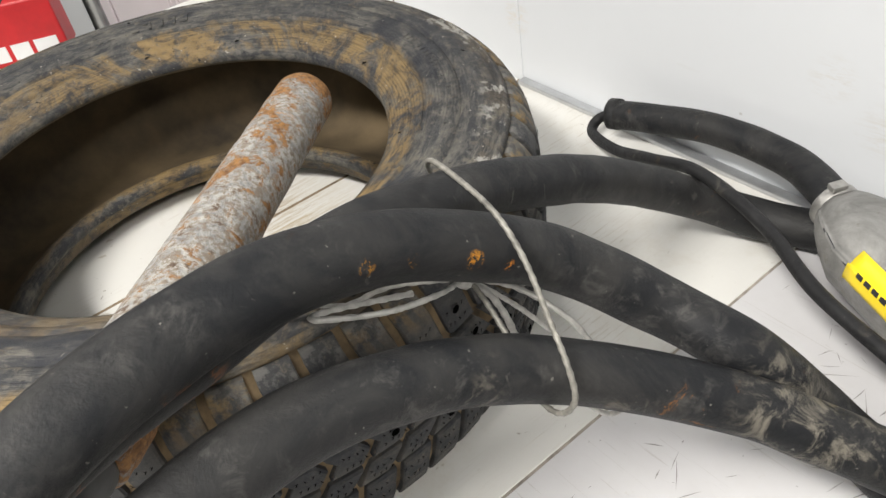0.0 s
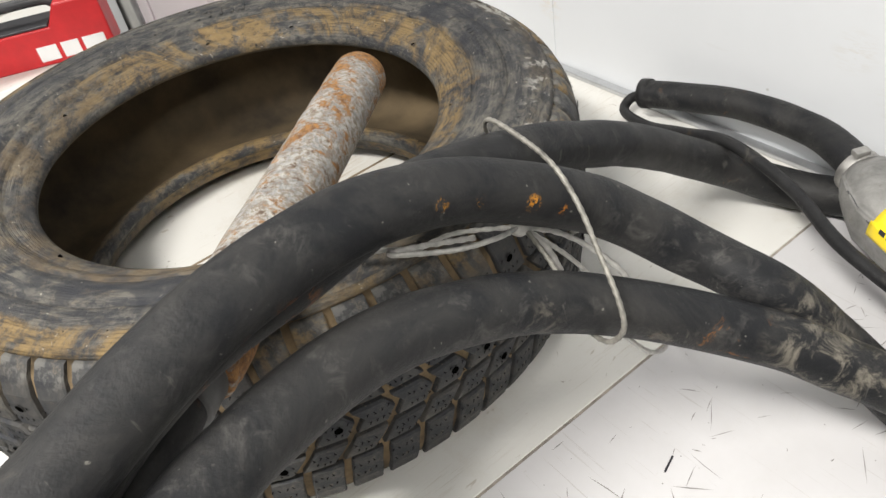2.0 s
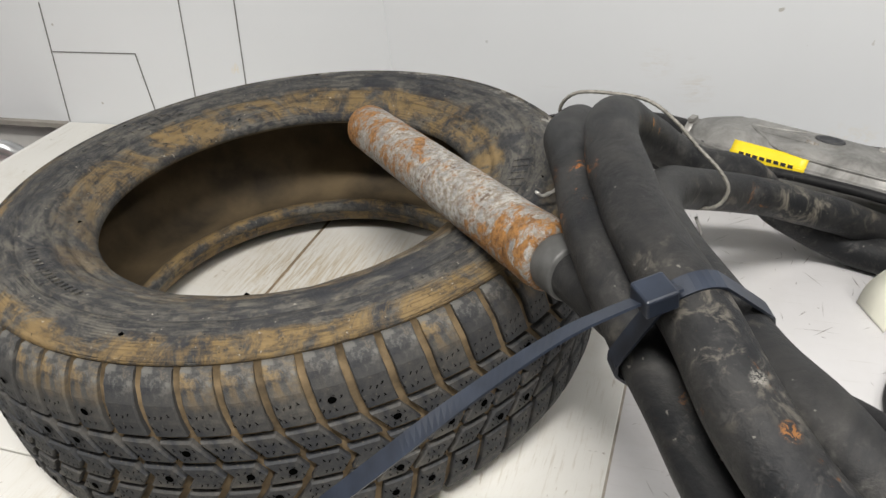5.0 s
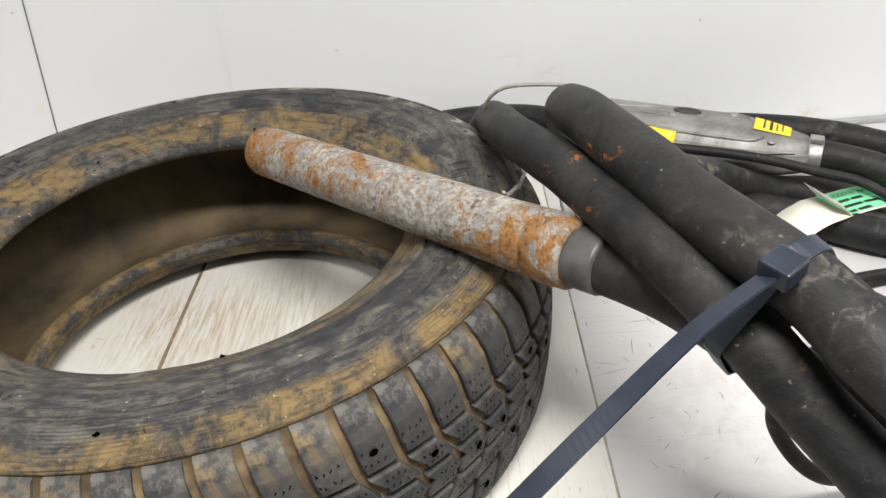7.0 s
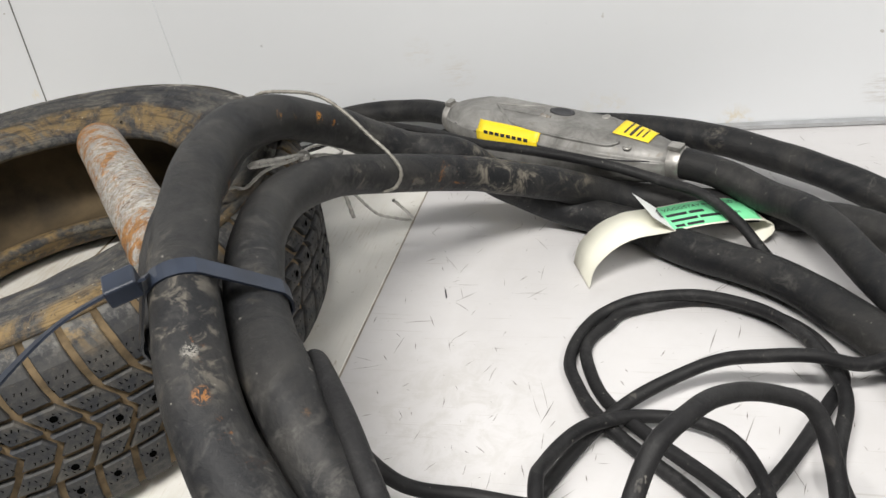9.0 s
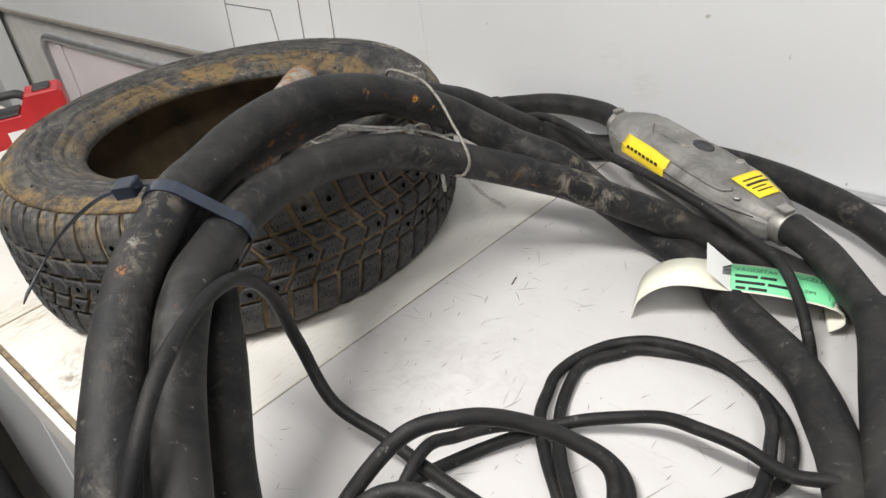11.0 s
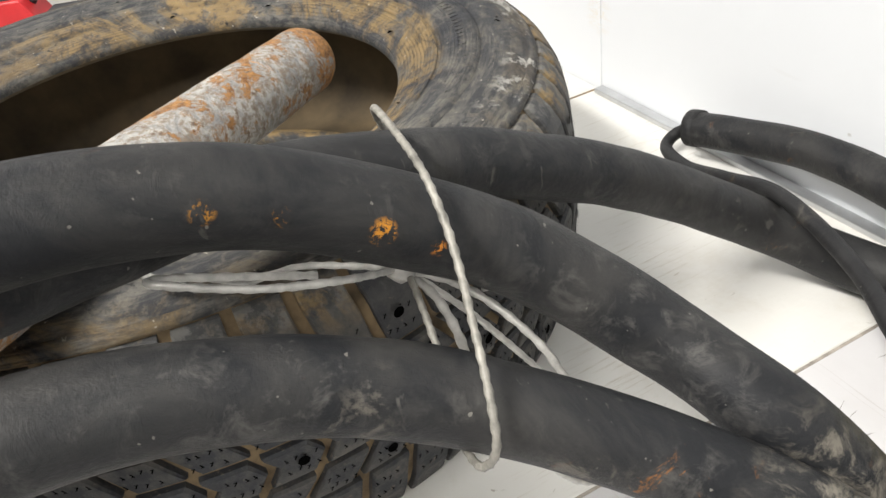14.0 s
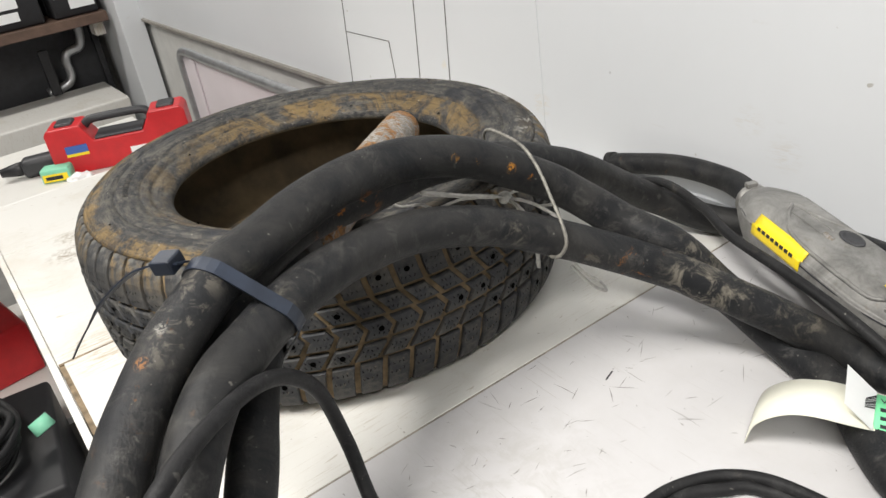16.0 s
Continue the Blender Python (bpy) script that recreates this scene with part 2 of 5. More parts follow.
def make_white_board(name, tone, grain, dirt, marks=()):
    """White painted timber: brush grain along y, rubbed grey-brown dirt."""
    a = Mat(name, 0.5, 0, 0.45)
    g = a.noise(30, 6, 0.7, (9, 0.5, 1))
    soil = a.ramp(a.noise(6, 7, 0.72, warp=0.5), 0.52, 0.78)
    c = a.mix(a.mul(soil, dirt), tone, (0.50, 0.45, 0.36))
    c = a.mix(a.mul(a.mul(a.ramp(g, 0.55, 0.75), a.ramp(a.noise(3.2, 3), 0.42, 0.6)), grain), c, (0.40, 0.345, 0.26))
    c = a.mix(a.mul(a.ramp(a.noise(55, 4, 0.6, warp=2.0), 0.69, 0.74), 0.6), c, (0.22, 0.18, 0.13))
    c = a.mix(a.mul(a.ramp(a.noise(90, 3, 0.6, (1, 0.25, 1), 0.4), 0.69, 0.72), 0.5), c, (0.34, 0.28, 0.2))
    c = add_marks(a, c, marks)
    a.color(c).rough(a.noise(20), 0.35, 0.6)
    return a.bump(a.mul(g, a.noise(120), "ADD"), 0.22 * grain + 0.05, 0.0008).m


BOARD = make_white_board("white_painted_wood", (0.68, 0.67, 0.635), 0.9, 0.6,
                         (((0.088, -0.382, 0), 0.032, 55, (1, 1, 1), (0.20, 0.17, 0.13)), ((0.045, -0.36, 0), 0.03, 60, (1, 1, 1), (0.42, 0.38, 0.3)),
                          ((-0.524, -0.318, 0), 0.05, 70, (1, 1, 1), (0.25, 0.2, 0.14)), ((-0.60, -0.30, 0), 0.04, 70, (1, 1, 1), (0.3, 0.25, 0.18)),
                          ((-0.13, -0.36, 0), 0.09, 40, (6, 0.6, 1), (0.42, 0.34, 0.22)), ((-0.12, 0.1, 0), 0.13, 30, (8, 0.6, 1), (0.42, 0.33, 0.2)),
                          ((-0.02, 0.12, 0), 0.12, 30, (8, 0.5, 1), (0.5, 0.42, 0.3)), ((0.16, -0.39, 0), 0.02, 80, (1, 1, 1), (0.2, 0.16, 0.12))))


def make_sheet():
    """Glossy white sheet with fine crossing scratches and scuffs."""
    a = Mat("white_scratched_sheet", 0.28, 0, 0.5)
    c = a.mix(a.mul(a.ramp(a.noise(7, 7, 0.7), 0.45, 0.75), 0.35), (0.58, 0.572, 0.577), (0.46, 0.447, 0.437))
    for turn, sc in ((20, 5), (-48, 7), (75, 6), (118, 8)):
        mp = a.nt.nodes.new("ShaderNodeMapping")
        mp.inputs["Rotation"].default_value = (0, 0, radians(turn))
        mp.inputs["Scale"].default_value = (sc * 1.1, 330 * sc / 6, 1)
        a.link(a.co.outputs["Object"], mp.inputs["Vector"])
        n = a.node("ShaderNodeTexNoise", Scale=1.0, Detail=4.0, Roughness=0.6, Distortion=0.35)
        a.link(mp.outputs["Vector"], n.inputs["Vector"])
        c = a.mix(a.mul(a.mul(a.ramp(n.outputs["Fac"], 0.66, 0.69), 0.7), a.ramp(a.noise(5 + turn / 40, 2), 0.4, 0.6)), c, (0.42, 0.40, 0.38))
    c = a.mix(a.mul(a.ramp(a.noise(48, 3, 0.5), 0.75, 0.78), 0.6), c, (0.36, 0.30, 0.22))
    c = a.mix(a.mul(a.ramp(a.noise(120, 5, 0.75, (1, 1, 1), 0.8), 0.66, 0.72), 0.35), c, (0.42, 0.38, 0.33))
    c = add_marks(a, c, (((0.50, -0.1, 0), 0.16, 26, (1, 1, 1), (0.50, 0.49, 0.48)),))
    a.color(c).rough(a.noise(14, 6), 0.22, 0.5)
    return a.bump(a.noise(5, 3), 0.15, 0.004).m


SHEET = make_sheet()


def make_wall():
    a = Mat("white_wall_panel", 0.35, 0, 0.4)
    c = a.mix(a.mul(a.ramp(a.noise(1.6, 5, 0.6), 0.4, 0.7), 0.5), (0.71, 0.727, 0.748), (0.665, 0.682, 0.70))
    scuff = a.mul(a.ramp(a.noise(9, 6, 0.7, (0.6, 1, 3.0), 0.8), 0.66, 0.76), 0.4)
    c = a.mix(scuff, c, (0.58, 0.57, 0.54))
    c = a.mix(a.mul(a.ramp(a.noise(34, 2, 0.5), 0.765, 0.78), 0.6), c, (0.30, 0.27, 0.22))
    c = add_marks(a, c, (((0.323, WALL_Y, 0.158), 0.03, 60, (0.5, 1, 2.5), (0.64, 0.63, 0.61)), ((0.385, WALL_Y, 0.119), 0.035, 60, (0.5, 1, 2.5), (0.64, 0.63, 0.61)),
                         ((0.045, WALL_Y, 0.190), 0.0035, 5, (1, 1, 1), (0.12, 0.11, 0.1)), ((-0.465, WALL_Y, 0.131), 0.014, 70, (1.6, 1, 0.8), (0.74, 0.64, 0.45)),
                         ((-0.14, WALL_Y, 0.099), 0.03, 60, (0.7, 1, 2.0), (0.68, 0.64, 0.58)), ((0.82, WALL_Y, 0.012), 0.03, 50, (1, 1, 1), (0.64, 0.58, 0.46)),
                         ((0.62, WALL_Y, 0.03), 0.05, 40, (1, 1, 1), (0.68, 0.65, 0.58)), ((1.02, WALL_Y, 0.05), 0.03, 60, (0.4, 1, 3), (0.5, 0.48, 0.46))))
    a.color(c).rough(a.noise(8), 0.3, 0.45)
    return a.bump(a.noise(20, 4), 0.05, 0.001).m


WALL = make_wall()
LINE = plain("dark_joint", (0.16, 0.155, 0.15), 0.8, 0, 0.4, 60, 0)
SEAM = plain("seam_dirt", (0.30, 0.27, 0.23), 0.8, 0, 0.4, 60, 0)
EDGE = make_white_board("chipped_white_edge", (0.74, 0.73, 0.70), 1.0, 1.0)
GREYMETAL = plain("dull_aluminium", (0.55, 0.56, 0.57), 0.35, 0.85, 0.12, 30, 0.1)
CAST = None


def make_cast():
    a = Mat("worn_cast_aluminium", 0.45, 0.35, 0.5)
    big, mid = a.noise(18, 7, 0.7, warp=0.6), a.noise(70, 6, 0.7)
    c = a.mix(a.ramp(big, 0.35, 0.68), (0.13, 0.128, 0.122), (0.33, 0.325, 0.31))
    c = a.mix(a.mul(a.ramp(mid, 0.58, 0.7), 0.6), c, (0.16, 0.14, 0.11))
    c = a.mix(a.mul(a.ramp(a.noise(26, 5, 0.7), 0.70, 0.76), 0.8), c, (0.36, 0.16, 0.06))
    a.color(c).rough(mid, 0.32, 0.62)
    return a.bump(a.mul(big, a.mul(mid, 0.5), "ADD"), 0.35, 0.0015).m


CAST = make_cast()
CLAMP = plain("dull_steel_clamp", (0.40, 0.39, 0.37), 0.45, 0.8, 0.25, 80, 0.2)
YELLOW = plain("yellow_sticker", (0.88, 0.66, 0.02), 0.4, 0, 0.05, 25, 0)
GREEN = plain("green_paper", (0.20, 0.72, 0.36), 0.6, 0, 0.05, 25, 0)
PAPER = plain("cream_paper", (0.80, 0.79, 0.68), 0.65, 0, 0.04, 25, 0.05)
WHITEPAPER = plain("white_paper", (0.85, 0.86, 0.86), 0.6, 0, 0.03, 25, 0)
INK = plain("black_ink", (0.02, 0.02, 0.025), 0.6, 0, 0.1, 25, 0)
ZIP = plain("black_nylon", (0.016, 0.022, 0.036), 0.42, 0, 0.3, 40, 0.1)
WIRE = plain("grey_twine", (0.22, 0.21, 0.185), 0.5, 0.25, 0.45, 140, 0.6)
FOIL = plain("silver_twine", (0.46, 0.45, 0.42), 0.35, 0.3, 0.3, 120, 0.5)
RED = plain("red_plastic", (0.55, 0.02, 0.025), 0.4, 0, 0.12, 20, 0.1)
DARK = plain("dark_grey_plastic", (0.035, 0.036, 0.04), 0.5, 0, 0.25, 30, 0.15)
BLACK = plain("black_plastic", (0.015, 0.015, 0.017), 0.5, 0, 0.3, 30, 0.1)
PINKPANEL = plain("pale_pinkish_panel", (0.78, 0.71, 0.74), 0.3, 0, 0.05, 3, 0.05)
GREYWALL = plain("grey_plaster", (0.62, 0.615, 0.59), 0.8, 0, 0.12, 6, 0.2)
CEIL = plain("low_bounce_grey", (0.42, 0.42, 0.42), 0.8, 0, 0.03, 4, 0.1)
FLOOR = plain("grey_concrete_floor", (0.22, 0.215, 0.205), 0.7, 0, 0.25, 5, 0.2)
WOODSHELF = plain("brown_shelf_board", (0.12, 0.075, 0.055), 0.6, 0, 0.3, 12, 0.2)
MINT = plain("mint_plastic", (0.24, 0.62, 0.42), 0.5, 0, 0.08, 20, 0)
BLUE = plain("blue_label", (0.05, 0.12, 0.4), 0.5, 0, 0.08, 20, 0)


# ---- mesh helpers ----
def mesh_of(bm, name, mats, smooth=True):
    me = bpy.data.meshes.new(name)
    bmesh.ops.recalc_face_normals(bm, faces=bm.faces)
    for f in bm.faces:
        f.smooth = smooth
    bm.to_mesh(me)
    bm.free()
    for m in mats if isinstance(mats, (list, tuple)) else [mats]:
        me.materials.append(m)
    return me


def part(name, bm, material, parent=None, label="", smooth=False):
    me = mesh_of(bm, name, material, smooth) if isinstance(bm, bmesh.types.BMesh) else bm
    ob = new(name, me)
    if parent is not None:
        ob.parent = parent
    if label:
        ob["label"] = label
    return ob


def thing(name, label, category, m=None, group="", kind=""):
    ob = new(name)
    ob.empty_display_size = 0.05
    if m is not None:
        ob.matrix_world = m
    return tagged(ob, label, category, group, kind)


def add_box(bm, x0, x1, y0, y1, z0, z1, bevel=0.0, m=None, seg=2):
    r = bmesh.ops.create_cube(bm, size=1.0)
    vs = r["verts"]
    bmesh.ops.scale(bm, vec=(x1 - x0, y1 - y0, z1 - z0), verts=vs)
    bmesh.ops.translate(bm, vec=((x0 + x1) / 2, (y0 + y1) / 2, (z0 + z1) / 2), verts=vs)
    if bevel:
        es = list({e for v in vs for e in v.link_edges})
        r = bmesh.ops.bevel(bm, geom=es, offset=bevel, segments=seg, profile=0.5, affect="EDGES")
        vs = list({v for f in r["faces"] for v in f.verts} | {v for v in vs if v.is_valid})
    if m is not None:
        bmesh.ops.transform(bm, matrix=m, verts=vs)
    return vs


def box(x0, x1, y0, y1, z0, z1, bevel=0.0, m=None, seg=2):
    bm = bmesh.new()
    add_box(bm, x0, x1, y0, y1, z0, z1, bevel, m, seg)
    return bm


def spline(points, step=0.006):
    """Catmull-Rom through the points, sampled at about even steps."""
    p = np.array(points, float)
    q = np.vstack([2 * p[0] - p[1], p, 2 * p[-1] - p[-2]])
    out = []
    for i in range(1, len(q) - 2):
        a, b, c, d = q[i - 1:i + 3]
        for u in np.linspace(0, 1, 24, endpoint=False):
            out.append(0.5 * (2 * b + (c - a) * u + (2 * a - 5 * b + 4 * c - d) * u * u + (3 * b - a - 3 * c + d) * u ** 3))
    out.append(p[-1])
    out = np.array(out)
    s = np.r_[0, np.cumsum(np.linalg.norm(np.diff(out, axis=0), axis=1))]
    n = max(int(s[-1] / step), 3)
    t = np.linspace(0, s[-1], n)
    return np.stack([np.interp(t, s, out[:, k]) for k in range(3)], 1)


def frames_along(c):
    """Tangent and two turning-free normals at each point of a line."""
    tan = np.gradient(c, axis=0)
    tan /= np.linalg.norm(tan, axis=1)[:, None]
    n = np.cross(tan[0], (0, 0, 1.0) if abs(tan[0][2]) < 0.95 else (1.0, 0, 0))
    n /= np.linalg.norm(n)
    ns = []
    for t in tan:
        n = n - t * (n @ t)
        n /= np.linalg.norm(n)
        ns.append(n)
    ns = np.array(ns)
    return tan, ns, np.cross(tan, ns)


def tube(points, radius, sides=20, step=0.006, wobble=0.0, seed=0, twist=0.0, lobes=0):
    c = spline(points, step)
    tan, u, v = frames_along(c)
    bm = bmesh.new()
    rings = []
    for i, p in enumerate(c):
        ring = []
        for k in range(sides):
            a = 2 * math.pi * k / sides
            q = math.cos(a) * u[i] + math.sin(a) * v[i]
            r = radius
            if wobble:
                r *= 1 + wobble * noise.noise(Vector((p[0] * 22 + seed, p[1] * 22 + 0.6 * math.cos(a), p[2] * 22 + 0.6 * math.sin(a))))
            if lobes:
                r *= 1 + 0.18 * math.cos(lobes * (a + twist * i * step))
            ring.append(bm.verts.new(p + r * q))
        rings.append(ring)
    for a, b in zip(rings, rings[1:]):
        for k in range(sides):
            bm.faces.new((a[k], a[(k + 1) % sides], b[(k + 1) % sides], b[k]))
    bm.faces.new(rings[0][::-1])
    bm.faces.new(rings[-1])
    return bm


def ribbon(points, across, width, thick, step=0.004):
    """A strap along a line; across: its cross direction (one, or one a point)."""
    c = spline(points, step)
    tan = np.gradient(c, axis=0)
    tan /= np.linalg.norm(tan, axis=1)[:, None]
    ac = np.array(across, float)
    if ac.ndim == 1:
        ac = np.repeat(ac[None], len(c), 0)
    else:
        t = np.linspace(0, 1, len(ac))
        ac = np.stack([np.interp(np.linspace(0, 1, len(c)), t, ac[:, k]) for k in range(3)], 1)
    ac = ac - tan * (ac * tan).sum(1)[:, None]
    ac /= np.linalg.norm(ac, axis=1)[:, None]
    up = np.cross(ac, tan)
    bm = bmesh.new()
    rings = []
    for p, a, n in zip(c, ac, up):
        rings.append([bm.verts.new(p + sx * a * width / 2 + sz * n * thick / 2) for sx, sz in ((-1, -1), (1, -1), (1, 1), (-1, 1))])
    for a, b in zip(rings, rings[1:]):
        for k in range(4):
            bm.faces.new((a[k], a[(k + 1) % 4], b[(k + 1) % 4], b[k]))
    bm.faces.new(rings[0][::-1])
    bm.faces.new(rings[-1])
    return bm, c, ac, up


def revolve(profile, sides=128, closed=False):
    bm = bmesh.new()
    rings = []
    for k in range(sides):
        a = 2 * math.pi * k / sides
        rings.append([bm.verts.new((r * math.cos(a), r * math.sin(a), z)) for r, z in profile])
    n = len(profile)
    for k in range(sides):
        p, q = rings[k], rings[(k + 1) % sides]
        for i in range(n if closed else n - 1):
            bm.faces.new((p[i], q[i], q[(i + 1) % n], p[(i + 1) % n]))
    return bm


def axis_pose(a, b, up=(0, 0, 1)):
    """x along a->b, z near up, origin at a."""
    a, b = Vector(a), Vector(b)
    x = (b - a).normalized()
    y = Vector(up).cross(x).normalized()
    z = x.cross(y)
    m = Matrix((x, y, z)).transposed().to_4x4()
    m.translation = a
    return m


# ---- the setting ----
tagged(part("wall_back", box(-0.93, 2.6, WALL_Y, WALL_Y + 0.02, -0.03, 1.9), WALL), "white smooth wall panelling behind the work table", "wall", kind="structure")
tagged(part("wall_back_far", box(-4.0, -0.93, WALL_Y, WALL_Y + 0.02, 0.0, 1.9), WALL), "white smooth wall panelling past the table", "wall", kind="structure")
tagged(part("wall_base", box(-4.0, 2.6, WALL_Y + 0.022, WALL_Y + 0.1, -0.9, 1.9), GREYWALL), "grey plastered wall below the white panelling", "wall", kind="structure")
tagged(part("wall_left", box(-4.1, -4.0, -4.0, 0.7, -0.9, 1.9), GREYWALL), "grey plastered end wall", "wall", kind="structure")
# unseen side wall, front wall and ceiling, greyed to cut bounced light
tagged(part("wall_right", box(2.6, 2.7, -4.0, 0.7, -0.9, 1.9), CEIL), "unseen side wall closing the room, grey to limit bounced light", "wall", kind="structure")
tagged(part("wall_front", box(-4.1, 2.7, -4.1, -4.0, -0.9, 1.9), CEIL), "unseen wall opposite the table, grey to limit bounced light", "wall", kind="structure")
tagged(part("floor", box(-4.1, 2.7, -4.1, 0.7, -0.95, -0.9), FLOOR), "grey concrete floor", "floor", kind="structure")
tagged(part("ceiling", box(-4.1, 2.7, -4.1, 0.7, 1.9, 1.95), CEIL), "unseen ceiling, grey to limit bounced light", "ceiling", kind="structure")


def wall_line(x0, x1, z0, z1, w=0.0017):
    bm = bmesh.new()
    d = Vector((x1 - x0, 0, z1 - z0))
    m = Matrix.Translation(((x0 + x1) / 2, WALL_Y - 0.0005, (z0 + z1) / 2)) @ Matrix.Rotation(-math.atan2(d.z, d.x), 4, "Y")
    add_box(bm, -d.length / 2, d.length / 2, -0.001, 0.001, -w / 2, w / 2, 0, m)
    return tagged(part("trim", bm, LINE), "thin dark joint line in the white wall panelling", "joint", kind="structure")


wall_line(-0.925, -0.890, 0.0, 0.26)
wall_line(-0.905, -0.690, 0.158, 0.157)
wall_line(-0.690, -0.682, 0.157, 0.0)
wall_line(-0.582, -0.545, 0.0, 0.32)
wall_line(-0.458, -0.424, 0.0, 0.32)
tagged(part("trim", box(-0.139, -0.134, WALL_Y - 0.0015, WALL_Y + 0.001, 0.0, 1.9), WALL), "flat vertical joint strip in the wall panelling", "joint", kind="structure")


# ---- the work table ----
FRONT, LEFT, SEAM_X, BACK = -0.435, -0.915, 0.357, WALL_Y - 0.002
table = thing("work_table", "white painted work table with chipped timber edge", "table")


def plank(x0, x1, y0, y1, top, mat, thick=0.022):
    return part("plank", box(x0, x1, y0, y1, top - thick, top, 0.0012, seg=1), mat, table)


G = 0.0008
plank(LEFT, -0.632 - G, -0.045 + G, 0.172 - G, 0.0, BOARD)
plank(LEFT, -0.632 - G, 0.172 + G, BACK, 0.0, BOARD)
plank(LEFT, -0.632 - G, FRONT + 0.012, -0.045 - G, 0.0, BOARD)
plank(-0.632 + G, -0.137 - G, -0.28 + G, BACK, 0.0, BOARD)
plank(-0.632 + G, -0.137 - G, FRONT + 0.012, -0.28 - G, -0.0006, BOARD)
plank(-0.137 + G, SEAM_X - G, FRONT + 0.02, BACK, 0.0012, BOARD)
JOINT = plain("brown_joint_dirt", (0.20, 0.15, 0.095), 0.9, 0, 0.5, 60, 0.3)
part("joint_dirt", box(-0.1405, -0.1345, FRONT + 0.013, BACK - 0.002, -0.01, 0.0006), JOINT, table, "brown dirt in the plank joint")
part("joint_dirt", box(-0.137, SEAM_X, FRONT + 0.0125, FRONT + 0.0205, -0.01, -0.0012), JOINT, table, "brown dirt in the plank joint")
part("joint_dirt", box(SEAM_X - 0.0014, SEAM_X + 0.0014, FRONT + 0.013, BACK - 0.002, -0.01, 0.0004), SEAM, table)
part("sheet_top", box(SEAM_X + G, 2.4, FRONT + 0.012, BACK, -0.022, 0.0002, 0.0008, seg=1), SHEET, table, "glossy white scratched sheet")
part("substrate", box(LEFT + 0.004, 2.4, FRONT + 0.016, BACK - 0.004, -0.05, -0.0235), SEAM, table)
# scratches scored into the sheet: thin tapered slivers at all angles, and grit
SCRATCH = plain("grey_scratch", (0.20, 0.19, 0.18), 0.7, 0, 0.4, 80, 0)
rng = random.Random(21)
bm = bmesh.new()
for k in range(900):
    x, y = rng.uniform(SEAM_X + 0.01, 1.25), rng.uniform(FRONT + 0.03, BACK - 0.03)
    turn = rng.choice((0.4, 1.3, 2.2, 1.75)) + rng.gauss(0, 0.35)
    length = min(rng.expovariate(1 / 0.014) + 0.003, 0.09)
    wide = rng.choice((0.0003, 0.0004, 0.0006))
    if k % 4 == 0:
        length, wide = rng.uniform(0.0006, 0.0018), rng.uniform(0.0005, 0.0009)
    d, n = Vector((math.cos(turn), math.sin(turn), 0)), Vector((-math.sin(turn), math.cos(turn), 0))
    c, bow = Vector((x, y, 0.0005)), rng.gauss(0, 0.02) * length
    bm.faces.new([bm.verts.new(p) for p in (c - d * length / 2, c - n * (wide - bow), c + d * length / 2, c + n * (wide + bow))])
ob = part("scratches", bm, SCRATCH, table, "fine grey scratches and grit")
ob["kind"] = "stuff"
ob = part("scratch", box(-0.009, 0.009, -0.0009, 0.0009, -0.0003, 0.0003), INK, table, "short black scratch")
ob.matrix_basis = pose(0.447, 0.107, 0.0005, 0, 0, 108)
bm = box(LEFT, 2.4, FRONT, FRONT + 0.0112, -0.055, 0.0, 0.002)
part("edge_strip", bm, EDGE, table, "chipped white timber edging")
part("end_strip", box(LEFT - 0.012, LEFT - 0.0005, FRONT, BACK, -0.055, -0.0005, 0.002), EDGE, table)
bm = box(-0.20, 2.4, FRONT + 0.03, FRONT + 0.046, -0.86, -0.058, 0.002)
part("front_panel", bm, WALL, table, "white panel under the table top")
for x in (-0.85, 2.3):
    for y in (FRONT + 0.06, BACK - 0.06):
        part("leg", box(x - 0.025, x + 0.025, y - 0.025, y + 0.025, -0.9, -0.051, 0.003), GREYMETAL, table)
part("front_panel", box(LEFT + 0.01, -0.216, FRONT + 0.03, FRONT + 0.046, -0.86, -0.058, 0.002), WALL, table, "white panel under the table top")
# black strip set in the gap between the two front panels
part("dark_gap_strip", box(-0.216, -0.20, FRONT + 0.034, FRONT + 0.04, -0.5, -0.06, 0.001), BLACK, table)
# grey angle in the joint between the table and the wall, from the panel joint rightwards
bm = box(-0.13, 2.4, WALL_Y - 0.016, WALL_Y - 0.002, 0.0016, 0.008, 0.001)
tagged(part("trim", bm, GREYMETAL), "dull aluminium angle where table meets wall", "trim", kind="structure")

# ---- the tyre ----
TX, TY = -0.037, 0.003
HALF = 0.1125
tyre = thing("car_tyre", "worn studded winter car tyre, muddy, lying flat", "tyre", pose(TX, TY, 0.0012))


def crown(z):
    """Outer radius of the tread at height z over the table."""
    d = abs(z - HALF)
    if d < 0.055:
        return 0.3555 - 0.0035 * (d / 0.055) ** 2
    t = min((d - 0.055) / 0.047, 1.0)
    return 0.352 - (0.0225 if z > HALF else 0.014) * t ** 2.2


